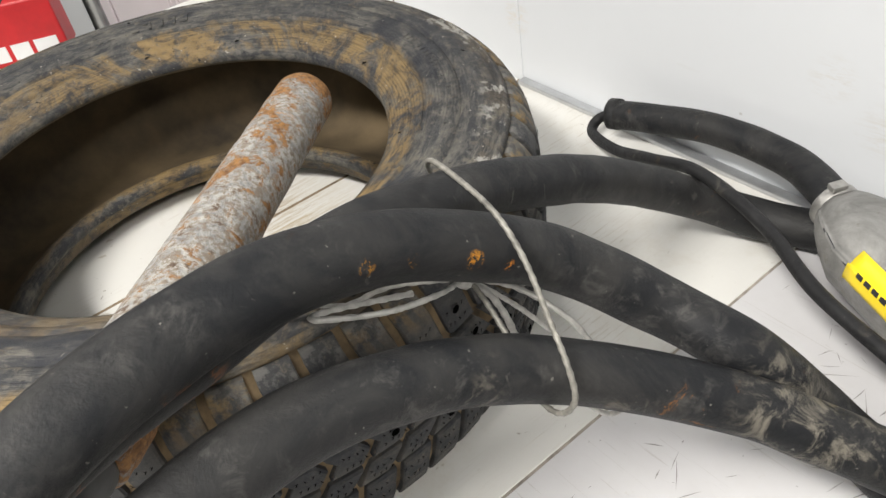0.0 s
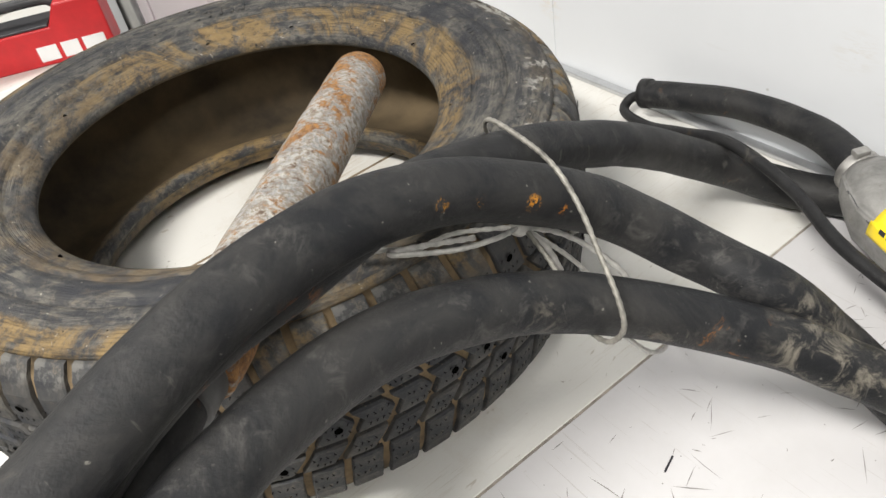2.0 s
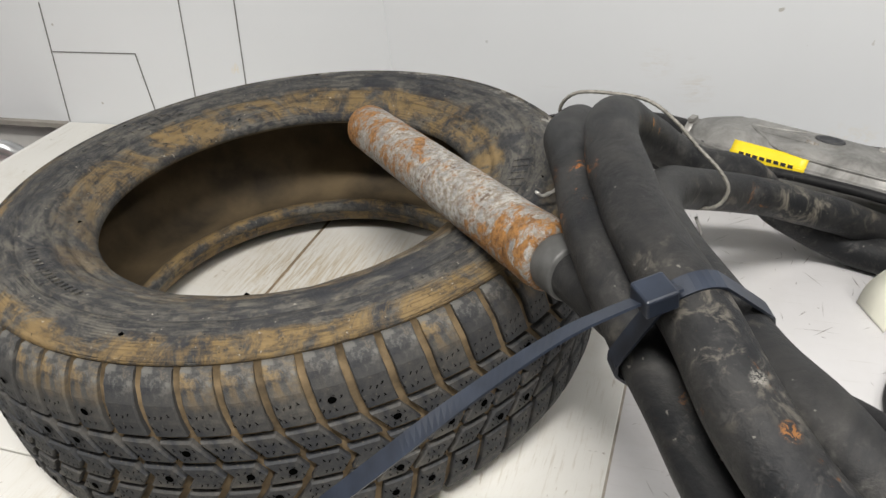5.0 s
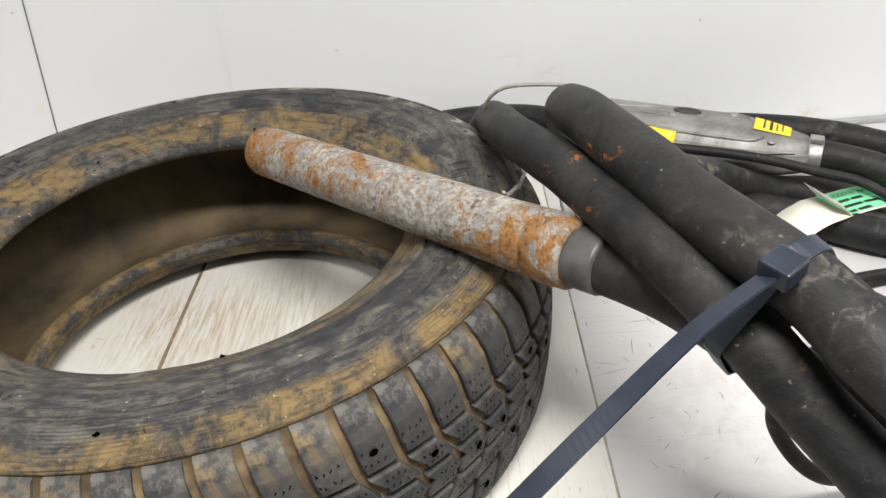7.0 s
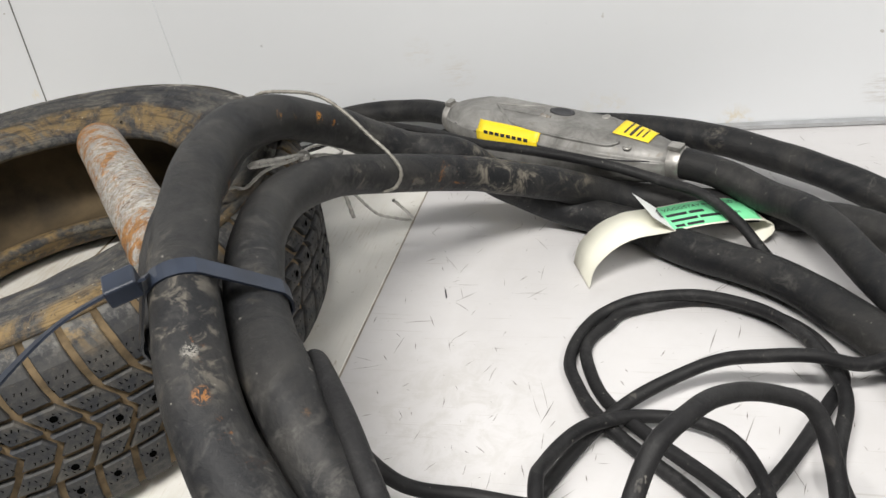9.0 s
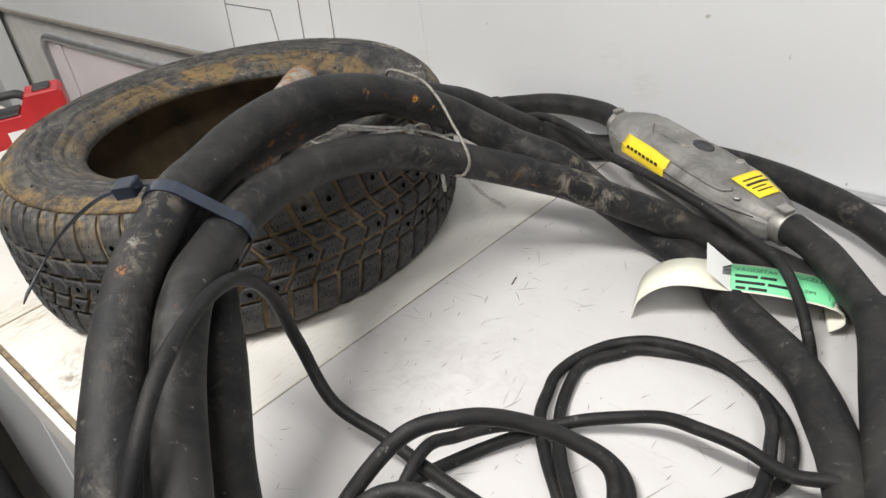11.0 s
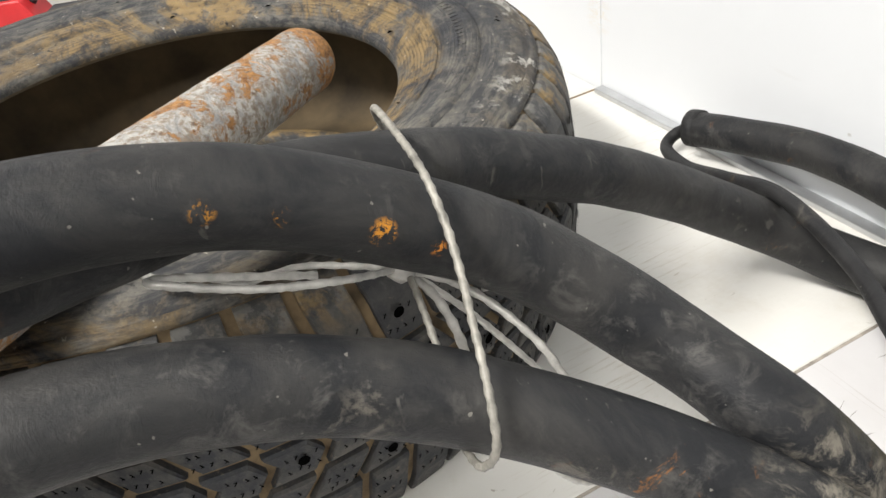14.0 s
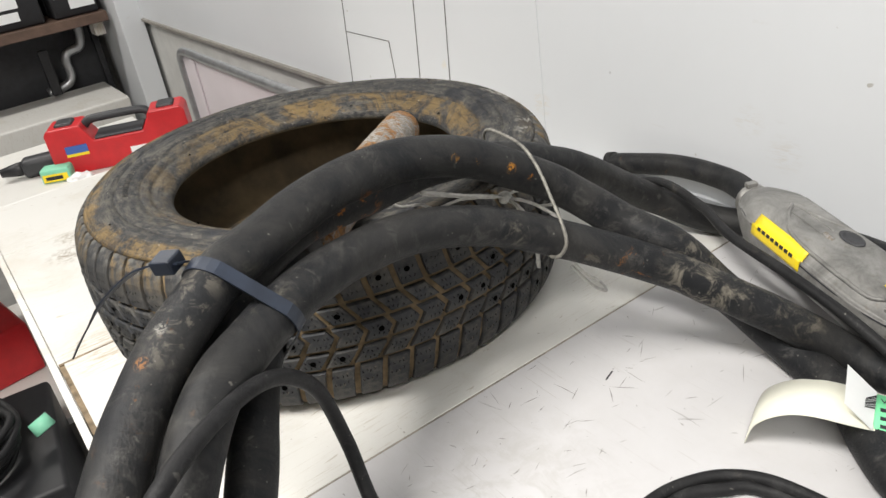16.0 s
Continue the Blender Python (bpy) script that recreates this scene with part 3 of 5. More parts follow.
side = [(0.3285, 0.2125), (0.3225, 0.2178), (0.3205, 0.2152), (0.3185, 0.2172), (0.311, 0.2205), (0.298, 0.2228), (0.2875, 0.2240), (0.2862, 0.2214), (0.2838, 0.2214),
        (0.2825, 0.2238), (0.272, 0.2232), (0.262, 0.2215), (0.2535, 0.2190), (0.2515, 0.2155), (0.2492, 0.2155), (0.2478, 0.2172), (0.2378, 0.2115), (0.2365, 0.2078), (0.234, 0.2078),
        (0.226, 0.2045), (0.221, 0.2015), (0.218, 0.1985), (0.2135, 0.1955), (0.2115, 0.1905), (0.2125, 0.1850), (0.218, 0.1805)]
inner = [(0.228, 0.1830), (0.262, 0.1920), (0.295, 0.190), (0.324, 0.172), (0.335, 0.145), (0.338, HALF)]
upper = side + inner
lower = [(r, 2 * HALF - z) for r, z in reversed(upper[:-1])]
# the lower bead stands up as a ring round the hole
lower = [(r, z + 0.012 if 0.2115 <= r < 0.235 and z > 0.025 else z) for r, z in lower]
under = [(crown(z) - 0.0062, z) for z in np.linspace(0.014, 0.211, 16)]
bm = revolve(upper + lower + under, 192, True)
for v in bm.verts:
    r = math.hypot(v.co.x, v.co.y)
    if 0.22 < r < 0.32 and v.co.z > 0.19:
        v.co.z += 0.0016 * noise.noise(v.co * 30) + 0.0012 * noise.noise(v.co * 9)
bm.faces.ensure_lookup_table()
for f in bm.faces:
    c = f.calc_center_median()
    r = math.hypot(c.x, c.y)
    out = abs(c.z - HALF) < 0.098 and r > 0.322 and r > crown(c.z) - 0.0125
    f.material_index = 1 if out else (2 if ((0.214 if c.z > HALF else 0.2375) < r and 0.034 < c.z < 0.1915 and r < 0.344) else 0)
part("carcass", bm, [SIDEWALL, GROOVE, INNER], tyre, smooth=True)

PITCH = 64
W = 2 * math.pi * 0.351 / PITCH


def tread_block(levels, left, right, studs=(), ticks=(), seed=0):
    """One rubber block: heights, its left and right edge at each (arc metres), stud holes and fine cuts as flat marks
    in painted shade.
    """
    bm = bmesh.new()
    rows = []
    n = len(levels)

    def at(s, z, r):
        a = s / 0.351
        return (r * math.cos(a), r * math.sin(a), z)

    b = 0.0013
    for i, z in enumerate(levels):
        zi = z + (b if i == 0 else -b if i == n - 1 else 0) * (1 if levels[-1] > levels[0] else -1)
        R = crown(z)
        l, r = left[i], right[i]
        end = i in (0, n - 1)
        rows.append([bm.verts.new(at(l, z, R - 0.0075)), bm.verts.new(at(l, z, R - (0.0016 if not end else 0.002))), bm.verts.new(at(l + b, zi, R)),
                     bm.verts.new(at((l + r) / 2, zi, R)), bm.verts.new(at(r - b, zi, R)), bm.verts.new(at(r, z, R - (0.0016 if not end else 0.002))), bm.verts.new(at(r, z, R - 0.0075))])
    for a, c in zip(rows, rows[1:]):
        for k in range(6):
            bm.faces.new((a[k], a[k + 1], c[k + 1], c[k]))
    for e in (rows[0], rows[-1]):
        bm.faces.new((e[0], e[1], e[5], e[6]))
        bm.faces.new((e[1], e[2], e[3], e[4], e[5]))
    bmesh.ops.recalc_face_normals(bm, faces=bm.faces)
    # stud holes: flat discs on the surface, the hole's shade painted black
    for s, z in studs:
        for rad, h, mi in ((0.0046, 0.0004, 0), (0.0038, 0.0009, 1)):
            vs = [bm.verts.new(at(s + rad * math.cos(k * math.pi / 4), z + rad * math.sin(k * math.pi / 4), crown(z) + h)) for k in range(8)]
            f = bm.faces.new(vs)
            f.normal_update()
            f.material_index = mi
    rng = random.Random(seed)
    # cuts: flat slivers just above the rubber, black in place of inner shade
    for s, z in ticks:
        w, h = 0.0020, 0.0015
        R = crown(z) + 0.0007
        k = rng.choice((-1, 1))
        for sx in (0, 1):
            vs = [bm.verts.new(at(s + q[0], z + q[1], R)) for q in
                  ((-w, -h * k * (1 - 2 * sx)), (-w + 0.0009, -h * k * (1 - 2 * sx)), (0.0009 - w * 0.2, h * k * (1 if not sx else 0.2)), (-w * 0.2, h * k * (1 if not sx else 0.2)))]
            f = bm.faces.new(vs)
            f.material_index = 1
    me = bpy.data.meshes.new("tread_block")
    bm.to_mesh(me)
    bm.free()
    me.materials.append(TREAD)
    me.materials.append(PIT_SHADE)
    return me


def ticks_in(l, r, z0, z1, seed):
    rng = random.Random(seed)
    out = []
    for row in range(2):
        for k in range(4):
            out.append((l + (r - l) * (0.2 + 0.2 * k) + rng.uniform(-0.001, 0.001), z0 + (z1 - z0) * (0.3 + 0.4 * row) + rng.uniform(-0.0015, 0.0015)))
    return out


gap = 0.0072
half = W / 2 - gap / 2
ROWS_OF_BLOCKS = []
# top shoulder, second, centre chevron, fourth, bottom shoulder: heights and sideways lean
for zs, lean in (((0.2105, 0.201, 0.188, 0.172, 0.158), (-0.002, -0.002, 0, 0.002, 0.005)),
                 ((0.1525, 0.141, 0.1305), (-0.006, 0.002, 0.009)),
                 ((0.1245, 0.1125, 0.0995), (-0.003, 0.005, -0.003)),
                 ((0.0935, 0.083, 0.0725), (0.009, 0.002, -0.006)),
                 ((0.0670, 0.053, 0.037, 0.024, 0.0145), (0.005, 0.002, 0, -0.002, -0.002))):
    ROWS_OF_BLOCKS.append((zs, [l - half for l in lean], [l + half for l in lean]))
meshes = {}
for i, (zs, l, r) in enumerate(ROWS_OF_BLOCKS):
    lo, hi = (zs[-1], zs[-3]) if i == 0 else (zs[2], zs[0])
    m = len(zs) // 2
    for variant in range(3):
        studs = [((l[m] + r[m]) / 2, (lo + hi) / 2 + (0.004 if i == 0 else 0.001))] if variant == 0 else []
        meshes[i, variant] = tread_block(zs, l, r, studs, ticks_in(l[m], r[m], lo, hi, i * 7 + variant), i * 5 + variant)
OFFSET = (0.0, 0.35, 0.6, 0.2, 0.05)
rng = random.Random(4)
far_bm = bmesh.new()
for i in range(5):
    for k in range(PITCH):
        ang = 2 * math.pi * (k + OFFSET[i]) / PITCH
        me = meshes[i, rng.choice((0, 1, 2))]
        # the rear of the tread, against the wall, is never faced
        if radians(62) < ang < radians(165):
            n0 = len(far_bm.verts)
            far_bm.from_mesh(me)
            far_bm.verts.ensure_lookup_table()
            bmesh.ops.rotate(far_bm, cent=(0, 0, 0), matrix=Matrix.Rotation(ang, 3, "Z"), verts=far_bm.verts[n0:])
            continue
        ob = part("tread_block", me, None, tyre)
        ob.rotation_euler = (0, 0, ang)
ob = part("rear_tread", far_bm, [TREAD, PIT_SHADE], tyre)
ob["kind"] = "stuff"


def sidewall_z(r):
    """Height of the upper sidewall at a radius."""
    pts = sorted(side[:20])
    return float(np.interp(r, [p[0] for p in pts], [p[1] for p in pts]))


def arc_bar(bm, r0, r1, a0, a1, up=0.0012):
    """A raised bar on the upper sidewall between two radii and two angles."""
    n = 3
    top, bot = [], []
    for k in range(n + 1):
        a = a0 + (a1 - a0) * k / n
        for r in (r0, r1):
            z = sidewall_z(r)
            top.append(bm.verts.new((r * math.cos(a), r * math.sin(a), z + up)))
            bot.append(bm.verts.new((r * math.cos(a), r * math.sin(a), z - 0.004)))
    for k in range(n):
        i = 2 * k
        bm.faces.new((top[i], top[i + 1], top[i + 3], top[i + 2]))
        bm.faces.new((top[i], top[i + 2], bot[i + 2], bot[i]))
        bm.faces.new((top[i + 1], top[i + 3], bot[i + 3], bot[i + 1]))
    bm.faces.new((top[0], top[1], bot[1], bot[0]))
    bm.faces.new((top[-1], top[-2], bot[-2], bot[-1]))


# raised unreadable moulding: two runs of short bars, and fine radial ribs at the shoulder
for start, count, r0, r1 in ((radians(-14), 9, 0.262, 0.279), (radians(150), 9, 0.262, 0.279), (radians(60), 14, 0.266, 0.273), (radians(230), 16, 0.266, 0.273)):
    for k in range(count):
        bm = bmesh.new()
        a = start + k * (0.055 if count < 10 else 0.03)
        arc_bar(bm, r0, r1, a, a + 0.012)
        if count < 10 and k % 3 != 2:
            arc_bar(bm, r1 - 0.005 if k % 2 else r0, r1 if k % 2 else r0 + 0.005, a + 0.0122, a + 0.036)
        part("raised_bar", bm, SIDEWALL, tyre)

# torn flaps and cracks in the top sidewall, every other one in the pit-shade black
rng = random.Random(11)
for k in range(26):
    a = rng.uniform(0, 2 * math.pi)
    r = rng.choice((0.307, 0.302, 0.294, 0.224)) + rng.uniform(-0.004, 0.004)
    bm = bmesh.new()
    z = sidewall_z(r)
    s = rng.uniform(0.35, 0.8)
    vs = [bm.verts.new(v) for v in ((0, -0.005 * s, 0), (0.004 * s, 0, 0.0008), (0, 0.006 * s, 0), (-0.002 * s, 0.001, 0.0034 * s))]
    for f in ((0, 1, 3), (1, 2, 3), (2, 0, 3), (0, 2, 1)):
        bm.faces.new([vs[i] for i in f])
    ob = part("torn_flap", bm, PIT_SHADE if k % 2 else SIDEWALL, tyre)
    ob.matrix_basis = Matrix.Rotation(a, 4, "Z") @ pose(r, 0, z - 0.0003, 0, 0, rng.uniform(0, 180))

# ---- the concrete vibrator ----
vib = thing("concrete_vibrator", "coiled black concrete vibrator hose with rusty steel poker head", "vibrator")
HOSE_R = {"A": 0.0225, "B": 0.0218, "C": 0.0212, "D": 0.0205, "F": 0.0205}
HOSE_A = [(0.965, -0.17, 0.03), (0.946, -0.046, 0.031), (0.85, 0.095, 0.029), (0.744, 0.168, 0.026), (0.678, 0.223, 0.024), (0.589, 0.258, 0.03), (0.509, 0.244, 0.08), (0.462, 0.204, 0.145), (0.399, 0.177, 0.173), (0.355, 0.112, 0.234), (0.337, -0.001, 0.301), (0.347, -0.109, 0.327), (0.373, -0.199, 0.328), (0.398, -0.259, 0.323), (0.425, -0.31, 0.317), (0.473, -0.385, 0.286), (0.567, -0.467, 0.232), (0.662, -0.53, 0.147), (0.782, -0.53, 0.064), (0.901, -0.46, 0.025), (0.965, -0.3, 0.022), (0.964, -0.19, 0.02)]
HOSE_B = [(1.08, -0.058, 0.021), (1.01, 0.13, 0.022), (0.945, 0.205, 0.03), (0.838, 0.262, 0.022), (0.735, 0.285, 0.022), (0.649, 0.289, 0.031), (0.577, 0.243, 0.078), (0.481, 0.166, 0.14), (0.41, 0.07, 0.196), (0.386, -0.014, 0.238), (0.384, -0.105, 0.265), (0.416, -0.211, 0.281), (0.461, -0.296, 0.28), (0.51, -0.358, 0.272), (0.576, -0.419, 0.22), (0.676, -0.484, 0.144), (0.824, -0.505, 0.063), (0.982, -0.417, 0.024), (1.061, -0.249, 0.021), (1.079, -0.081, 0.02)]
HOSE_C = [(1.144, 0.003, 0.026), (1.021, 0.217, 0.027), (0.884, 0.34, 0.045), (0.734, 0.425, 0.054), (0.571, 0.479, 0.046), (0.425, 0.495, 0.033), (0.323, 0.465, 0.027), (0.27, 0.411, 0.062), (0.26, 0.33, 0.121), (0.27, 0.235, 0.186), (0.274, 0.128, 0.237), (0.283, 0.019, 0.269), (0.317, -0.093, 0.289), (0.35, -0.204, 0.299), (0.39, -0.284, 0.285), (0.429, -0.334, 0.249), (0.478, -0.398, 0.206), (0.548, -0.483, 0.147), (0.679, -0.569, 0.068), (0.852, -0.599, 0.02)]
HOSE_D = [(0.325, -0.193, 0.2615), (0.362, -0.228, 0.262), (0.4, -0.262, 0.252), (0.44, -0.298, 0.232), (0.5, -0.34, 0.19), (0.56, -0.39, 0.125), (0.64, -0.43, 0.06), (0.76, -0.41, 0.022), (0.88, -0.36, 0.021)]
HOSE_F = [(0.708, 0.325, 0.067), (0.747, 0.306, 0.066), (0.789, 0.282, 0.062), (0.833, 0.247, 0.052), (0.881, 0.182, 0.06), (0.923, 0.08, 0.054), (0.974, -0.055, 0.045), (0.998, -0.201, 0.028)]
SLEEVE_E = [(0.076, 0.509, 0.040), (0.15, 0.521, 0.054), (0.22, 0.527, 0.064), (0.30, 0.522, 0.068), (0.35, 0.5, 0.073), (0.392, 0.470, 0.077)]
hoses = {}
for key, path in (("A", HOSE_A), ("B", HOSE_B), ("C", HOSE_C), ("D", HOSE_D), ("F", HOSE_F)):
    hoses[key] = part("hose", tube(path, HOSE_R[key], 28, 0.006, 0.06, len(hoses) * 3.1), RUBBER, vib, "matt black rubber hose, dusty and scuffed", True)
sleeve = part("rubber_sleeve", tube(SLEEVE_E, 0.0185, 22, 0.006, 0.05, 9), RUBBER, vib, "", True)
part("sleeve_collar", tube([(0.072, 0.5085, 0.0395), (0.084, 0.511, 0.042)], 0.0196, 22, 0.004, 0.03, 2), RUBBER, sleeve, "", True)


def turned(profile, m, mat, sides=48, wob=0.0):
    """A body of revolution about local x: (x, radius) pairs."""
    bm = bmesh.new()
    rings = []
    for x, r in profile:
        rings.append([bm.verts.new((x, r * math.cos(2 * math.pi * k / sides), r * math.sin(2 * math.pi * k / sides))) for k in range(sides)])
    for a, b in zip(rings, rings[1:]):
        for k in range(sides):
            bm.faces.new((a[k], a[(k + 1) % sides], b[(k + 1) % sides], b[k]))
    bm.faces.new(rings[0][::-1])
    bm.faces.new(rings[-1])
    if wob:
        for v in bm.verts:
            v.co += v.co.normalized() * 0 + Vector((0, v.co.y, v.co.z)).normalized() * wob * noise.noise(v.co * 45)
    return bm


PM = axis_pose((0.007, 0.1375, 0.2177), (0.317, -0.184, 0.2605))
prof = [(0.0, 0.004), (0.0003, 0.016), (0.002, 0.0225), (0.006, 0.0262), (0.012, 0.0280)]
prof += [(0.012 + 0.0065 * k, 0.0283) for k in range(1, 59)] + [(0.394, 0.0283), (0.396, 0.0268), (0.399, 0.0268), (0.401, 0.0288), (0.420, 0.0288), (0.423, 0.0278), (0.431, 0.0276), (0.4335, 0.0255), (0.4335, 0.006)]
ob = part("poker_head", turned([(x * 1.032, r) for x, r in prof], PM, RUSTY, 48, 0.0007), RUSTY, vib, "rust-speckled galvanised steel cylinder", True)
ob.matrix_basis = PM
ob2 = part("poker_collar", turned([(0.447, 0.006), (0.447, 0.0225), (0.45, 0.0238), (0.472, 0.0236), (0.4745, 0.0225), (0.4745, 0.006)], PM, CAST), plain("dull_collar_steel", (0.09, 0.09, 0.088), 0.5, 0.3, 0.3, 60, 0.3), ob, "dull grey steel collar", True)

# converter housing between its two clamps
CL, CR = Vector((0.392, 0.468, 0.0765)), Vector((0.723, 0.318, 0.0645))
BM_ = axis_pose(CL, CR)
LEN = (CR - CL).length


def housing_section(x):
    """Half-width and half-height of the housing along its axis."""
    t = x / LEN
    k = min(1.0, t / 0.16, (1 - t) / 0.24)
    k = max(k, 0) ** 0.75
    return 0.0235 + 0.027 * k, 0.0215 + 0.0155 * k


bm = bmesh.new()
rings = []
N = 56
for i in range(45):
    x = LEN * i / 44
    w, h = housing_section(x)
    ring = []
    for k in range(N):
        a = 2 * math.pi * k / N
        ca, sa = math.cos(a), math.sin(a)
        p = 3.2
        rad = (abs(ca) ** p + abs(sa) ** p) ** (-1 / p)
        y, z = w * rad * ca, h * rad * sa
        # chamfered shoulders, a parting rib and a raised panel frame on the top
        if z > 0.55 * h:
            z -= 0.35 * max(abs(y) - 0.45 * w, 0)
        if 0.20 < x / LEN < 0.72 and z > 0.6 * h:
            edge = min(abs(abs(y) - 0.55 * w) / 0.005, 1)
            z += 0.0042 * (1 - edge)
        if abs(sa) < 0.14:
            y *= 1.035
        ring.append(bm.verts.new((x, y, z)))
    rings.append(ring)
for a, b in zip(rings, rings[1:]):
    for k in range(N):
        bm.faces.new((a[k], a[(k + 1) % N], b[(k + 1) % N], b[k]))
bm.faces.new(rings[0][::-1])
bm.faces.new(rings[-1])
housing = part("converter_housing", bm, CAST, vib, "worn grey cast aluminium housing", True)
housing.matrix_basis = BM_


def on_housing(px, py, lift=0.0):
    """Local point on the top of the housing."""
    w, h = housing_section(px)
    y = max(-w * 0.98, min(w * 0.98, py))
    p = 3.2
    z = h * max(1 - abs(y / w) ** p, 0.0) ** (1 / p)
    if z > 0.55 * h:
        z -= 0.35 * max(abs(y) - 0.45 * w, 0)
    return Vector((px, y, z + lift))


def sticker(name, x0, x1, a0, a1, mat, label, bars):
    """A thin sticker laid over the housing's skin between two arc angles (0 is the side facing the table's front)."""
    def at(x, a, lift):
        w, h = housing_section(x)
        p = 3.2
        ca, sa = math.cos(a), math.sin(a)
        rad = (abs(ca) ** p + abs(sa) ** p) ** (-1 / p)
        y, z = -w * rad * ca, h * rad * sa
        if z > 0.55 * h:
            z -= 0.35 * max(abs(y) - 0.45 * w, 0)
        n = Vector((0, -math.cos(a), math.sin(a)))
        return Vector((x, y, z)) + n * (lift + 0.0012)

    def patch(xa, xb, aa, ab, lift, n=10):
        b = bmesh.new()
        g = [[[b.verts.new(at(xa + (xb - xa) * i / n, aa + (ab - aa) * j / n, lift - d)) for j in range(n + 1)] for i in range(n + 1)] for d in (0, 0.0006)]
        for i in range(n):
            for j in range(n):
                for d in (0, 1):
                    b.faces.new((g[d][i][j], g[d][i + 1][j], g[d][i + 1][j + 1], g[d][i][j + 1]))
        for i in range(n):
            for j in (0, n):
                b.faces.new((g[0][i][j], g[0][i + 1][j], g[1][i + 1][j], g[1][i][j]))
                b.faces.new((g[0][j][i], g[0][j][i + 1], g[1][j][i + 1], g[1][j][i]))
        return b
    s = part(name, patch(x0, x1, a0, a1, 0.0008), mat, housing, label, True)
    for u0, u1, v0, v1 in bars:
        part("printed_bar", patch(x0 + (x1 - x0) * u0, x0 + (x1 - x0) * u1, a0 + (a1 - a0) * v0, a0 + (a1 - a0) * v1, 0.0014, 4), INK, s)
    return s


name_bars = [(0.13 + k * 0.094, 0.13 + k * 0.094 + 0.066, 0.36, 0.64) for k in range(8)]
sticker("name_sticker", 0.079, 0.184, radians(4), radians(50), YELLOW, "yellow sticker with a dark printed name bar", name_bars)
sticker("small_sticker", 0.285, 0.335, radians(70), radians(122), YELLOW, "small yellow sticker with dark print", [(0.25, 0.3, 0.15, 0.85), (0.42, 0.5, 0.1, 0.9), (0.6, 0.64, 0.15, 0.7), (0.75, 0.79, 0.2, 0.8)])
for x, y in ((0.312, -0.029), (0.19, 0.012), (0.255, 0.022)):
    p = on_housing(x, y, 0.0)
    big = x == 0.19
    b = turned([(0.0, 0.002), (0.0, 0.0105 if big else 0.0062), (0.0024, 0.0105 if big else 0.0058), (0.0024, 0.0075 if big else 0.0035), (0.0012, 0.007 if big else 0.003), (0.0012, 0.001)], None, CAST, 20)
    if big:
        bmesh.ops.scale(b, vec=(1, 1, 1.9), verts=b.verts)
    o = part("bolt", b, [DARK if big else CLAMP], housing, "", True)
    o.matrix_basis = Matrix.Translation(p - Vector((0, 0, 0.0006))) @ pose(0, 0, 0, 0, -90, 0)
def laid(points, radius, sink=0.0):
    """A bead laid along the housing's top and side: (x, angle) pairs, angle 0 on the front face, 90 on top."""
    out = []
    for x, deg in points:
        w, h = housing_section(x)
        ca, sa = math.cos(radians(deg)), math.sin(radians(deg))
        rad = (abs(ca) ** 3.2 + abs(sa) ** 3.2) ** (-1 / 3.2)
        y, z = -w * rad * ca, h * rad * sa
        if z > 0.55 * h:
            z -= 0.35 * max(abs(y) - 0.45 * w, 0)
        out.append((x, y * (1 - sink), z * (1 - sink)))
    return tube(out, radius, 8, 0.004)


part("cast_ridge", laid([(0.085, 92), (0.105, 72), (0.13, 56), (0.155, 51), (0.2, 49), (0.25, 49), (0.285, 50), (0.30, 58)], 0.0028), CAST, housing, "raised cast ridge", True)
part("cast_ridge", laid([(0.085, 92), (0.12, 100), (0.17, 118), (0.23, 122), (0.27, 112), (0.285, 92)], 0.0022), CAST, housing, "", True)
part("parting_line", laid([(0.03, 24), (0.08, 20), (0.16, 18), (0.24, 18), (0.30, 20), (0.345, 26)], 0.0009), INK, housing, "dark parting line", True)
for deg in (78, 96):
    part("plate_edge", laid([(0.10, deg), (0.13, deg), (0.165, deg)], 0.0013), CAST, housing, "", True)
part("rust_spot", laid([(0.166, 82), (0.174, 80), (0.182, 82)], 0.0042, 0.045), RUSTY, housing, "rust patch", True)
for end, x, w in (("left", -0.010, 0.012), ("right", LEN - 0.004, 0.02)):
    b = turned([(x, 0.0195), (x, 0.0236), (x + 0.0015, 0.0243), (x + w - 0.0015, 0.0243), (x + w, 0.0236), (x + w, 0.0195)], None, CLAMP, 40)
    c = part("hose_clamp", b, CLAMP, housing, "dull steel hose clamp", True)
    part("clamp_screw", box(x + 0.001, x + w - 0.001, -0.012, 0.004, 0.0235, 0.030, 0.0012), CLAMP, c)

# thin supply cable: out of the sleeve's end, past the housing, into the pile
CABLE_R = 0.0068
K1 = [(0.086, 0.511, 0.041), (0.055, 0.507, 0.028), (0.062, 0.484, 0.020), (0.127, 0.453, 0.038), (0.193, 0.435, 0.064), (0.272, 0.416, 0.092), (0.366, 0.384, 0.094), (0.447, 0.337, 0.096), (0.543, 0.308, 0.093), (0.64, 0.280, 0.084), (0.716, 0.258, 0.068), (0.76, 0.235, 0.062), (0.797, 0.198, 0.047), (0.822, 0.165, 0.028), (0.842, 0.13, 0.018), (0.862, 0.10, 0.012)]
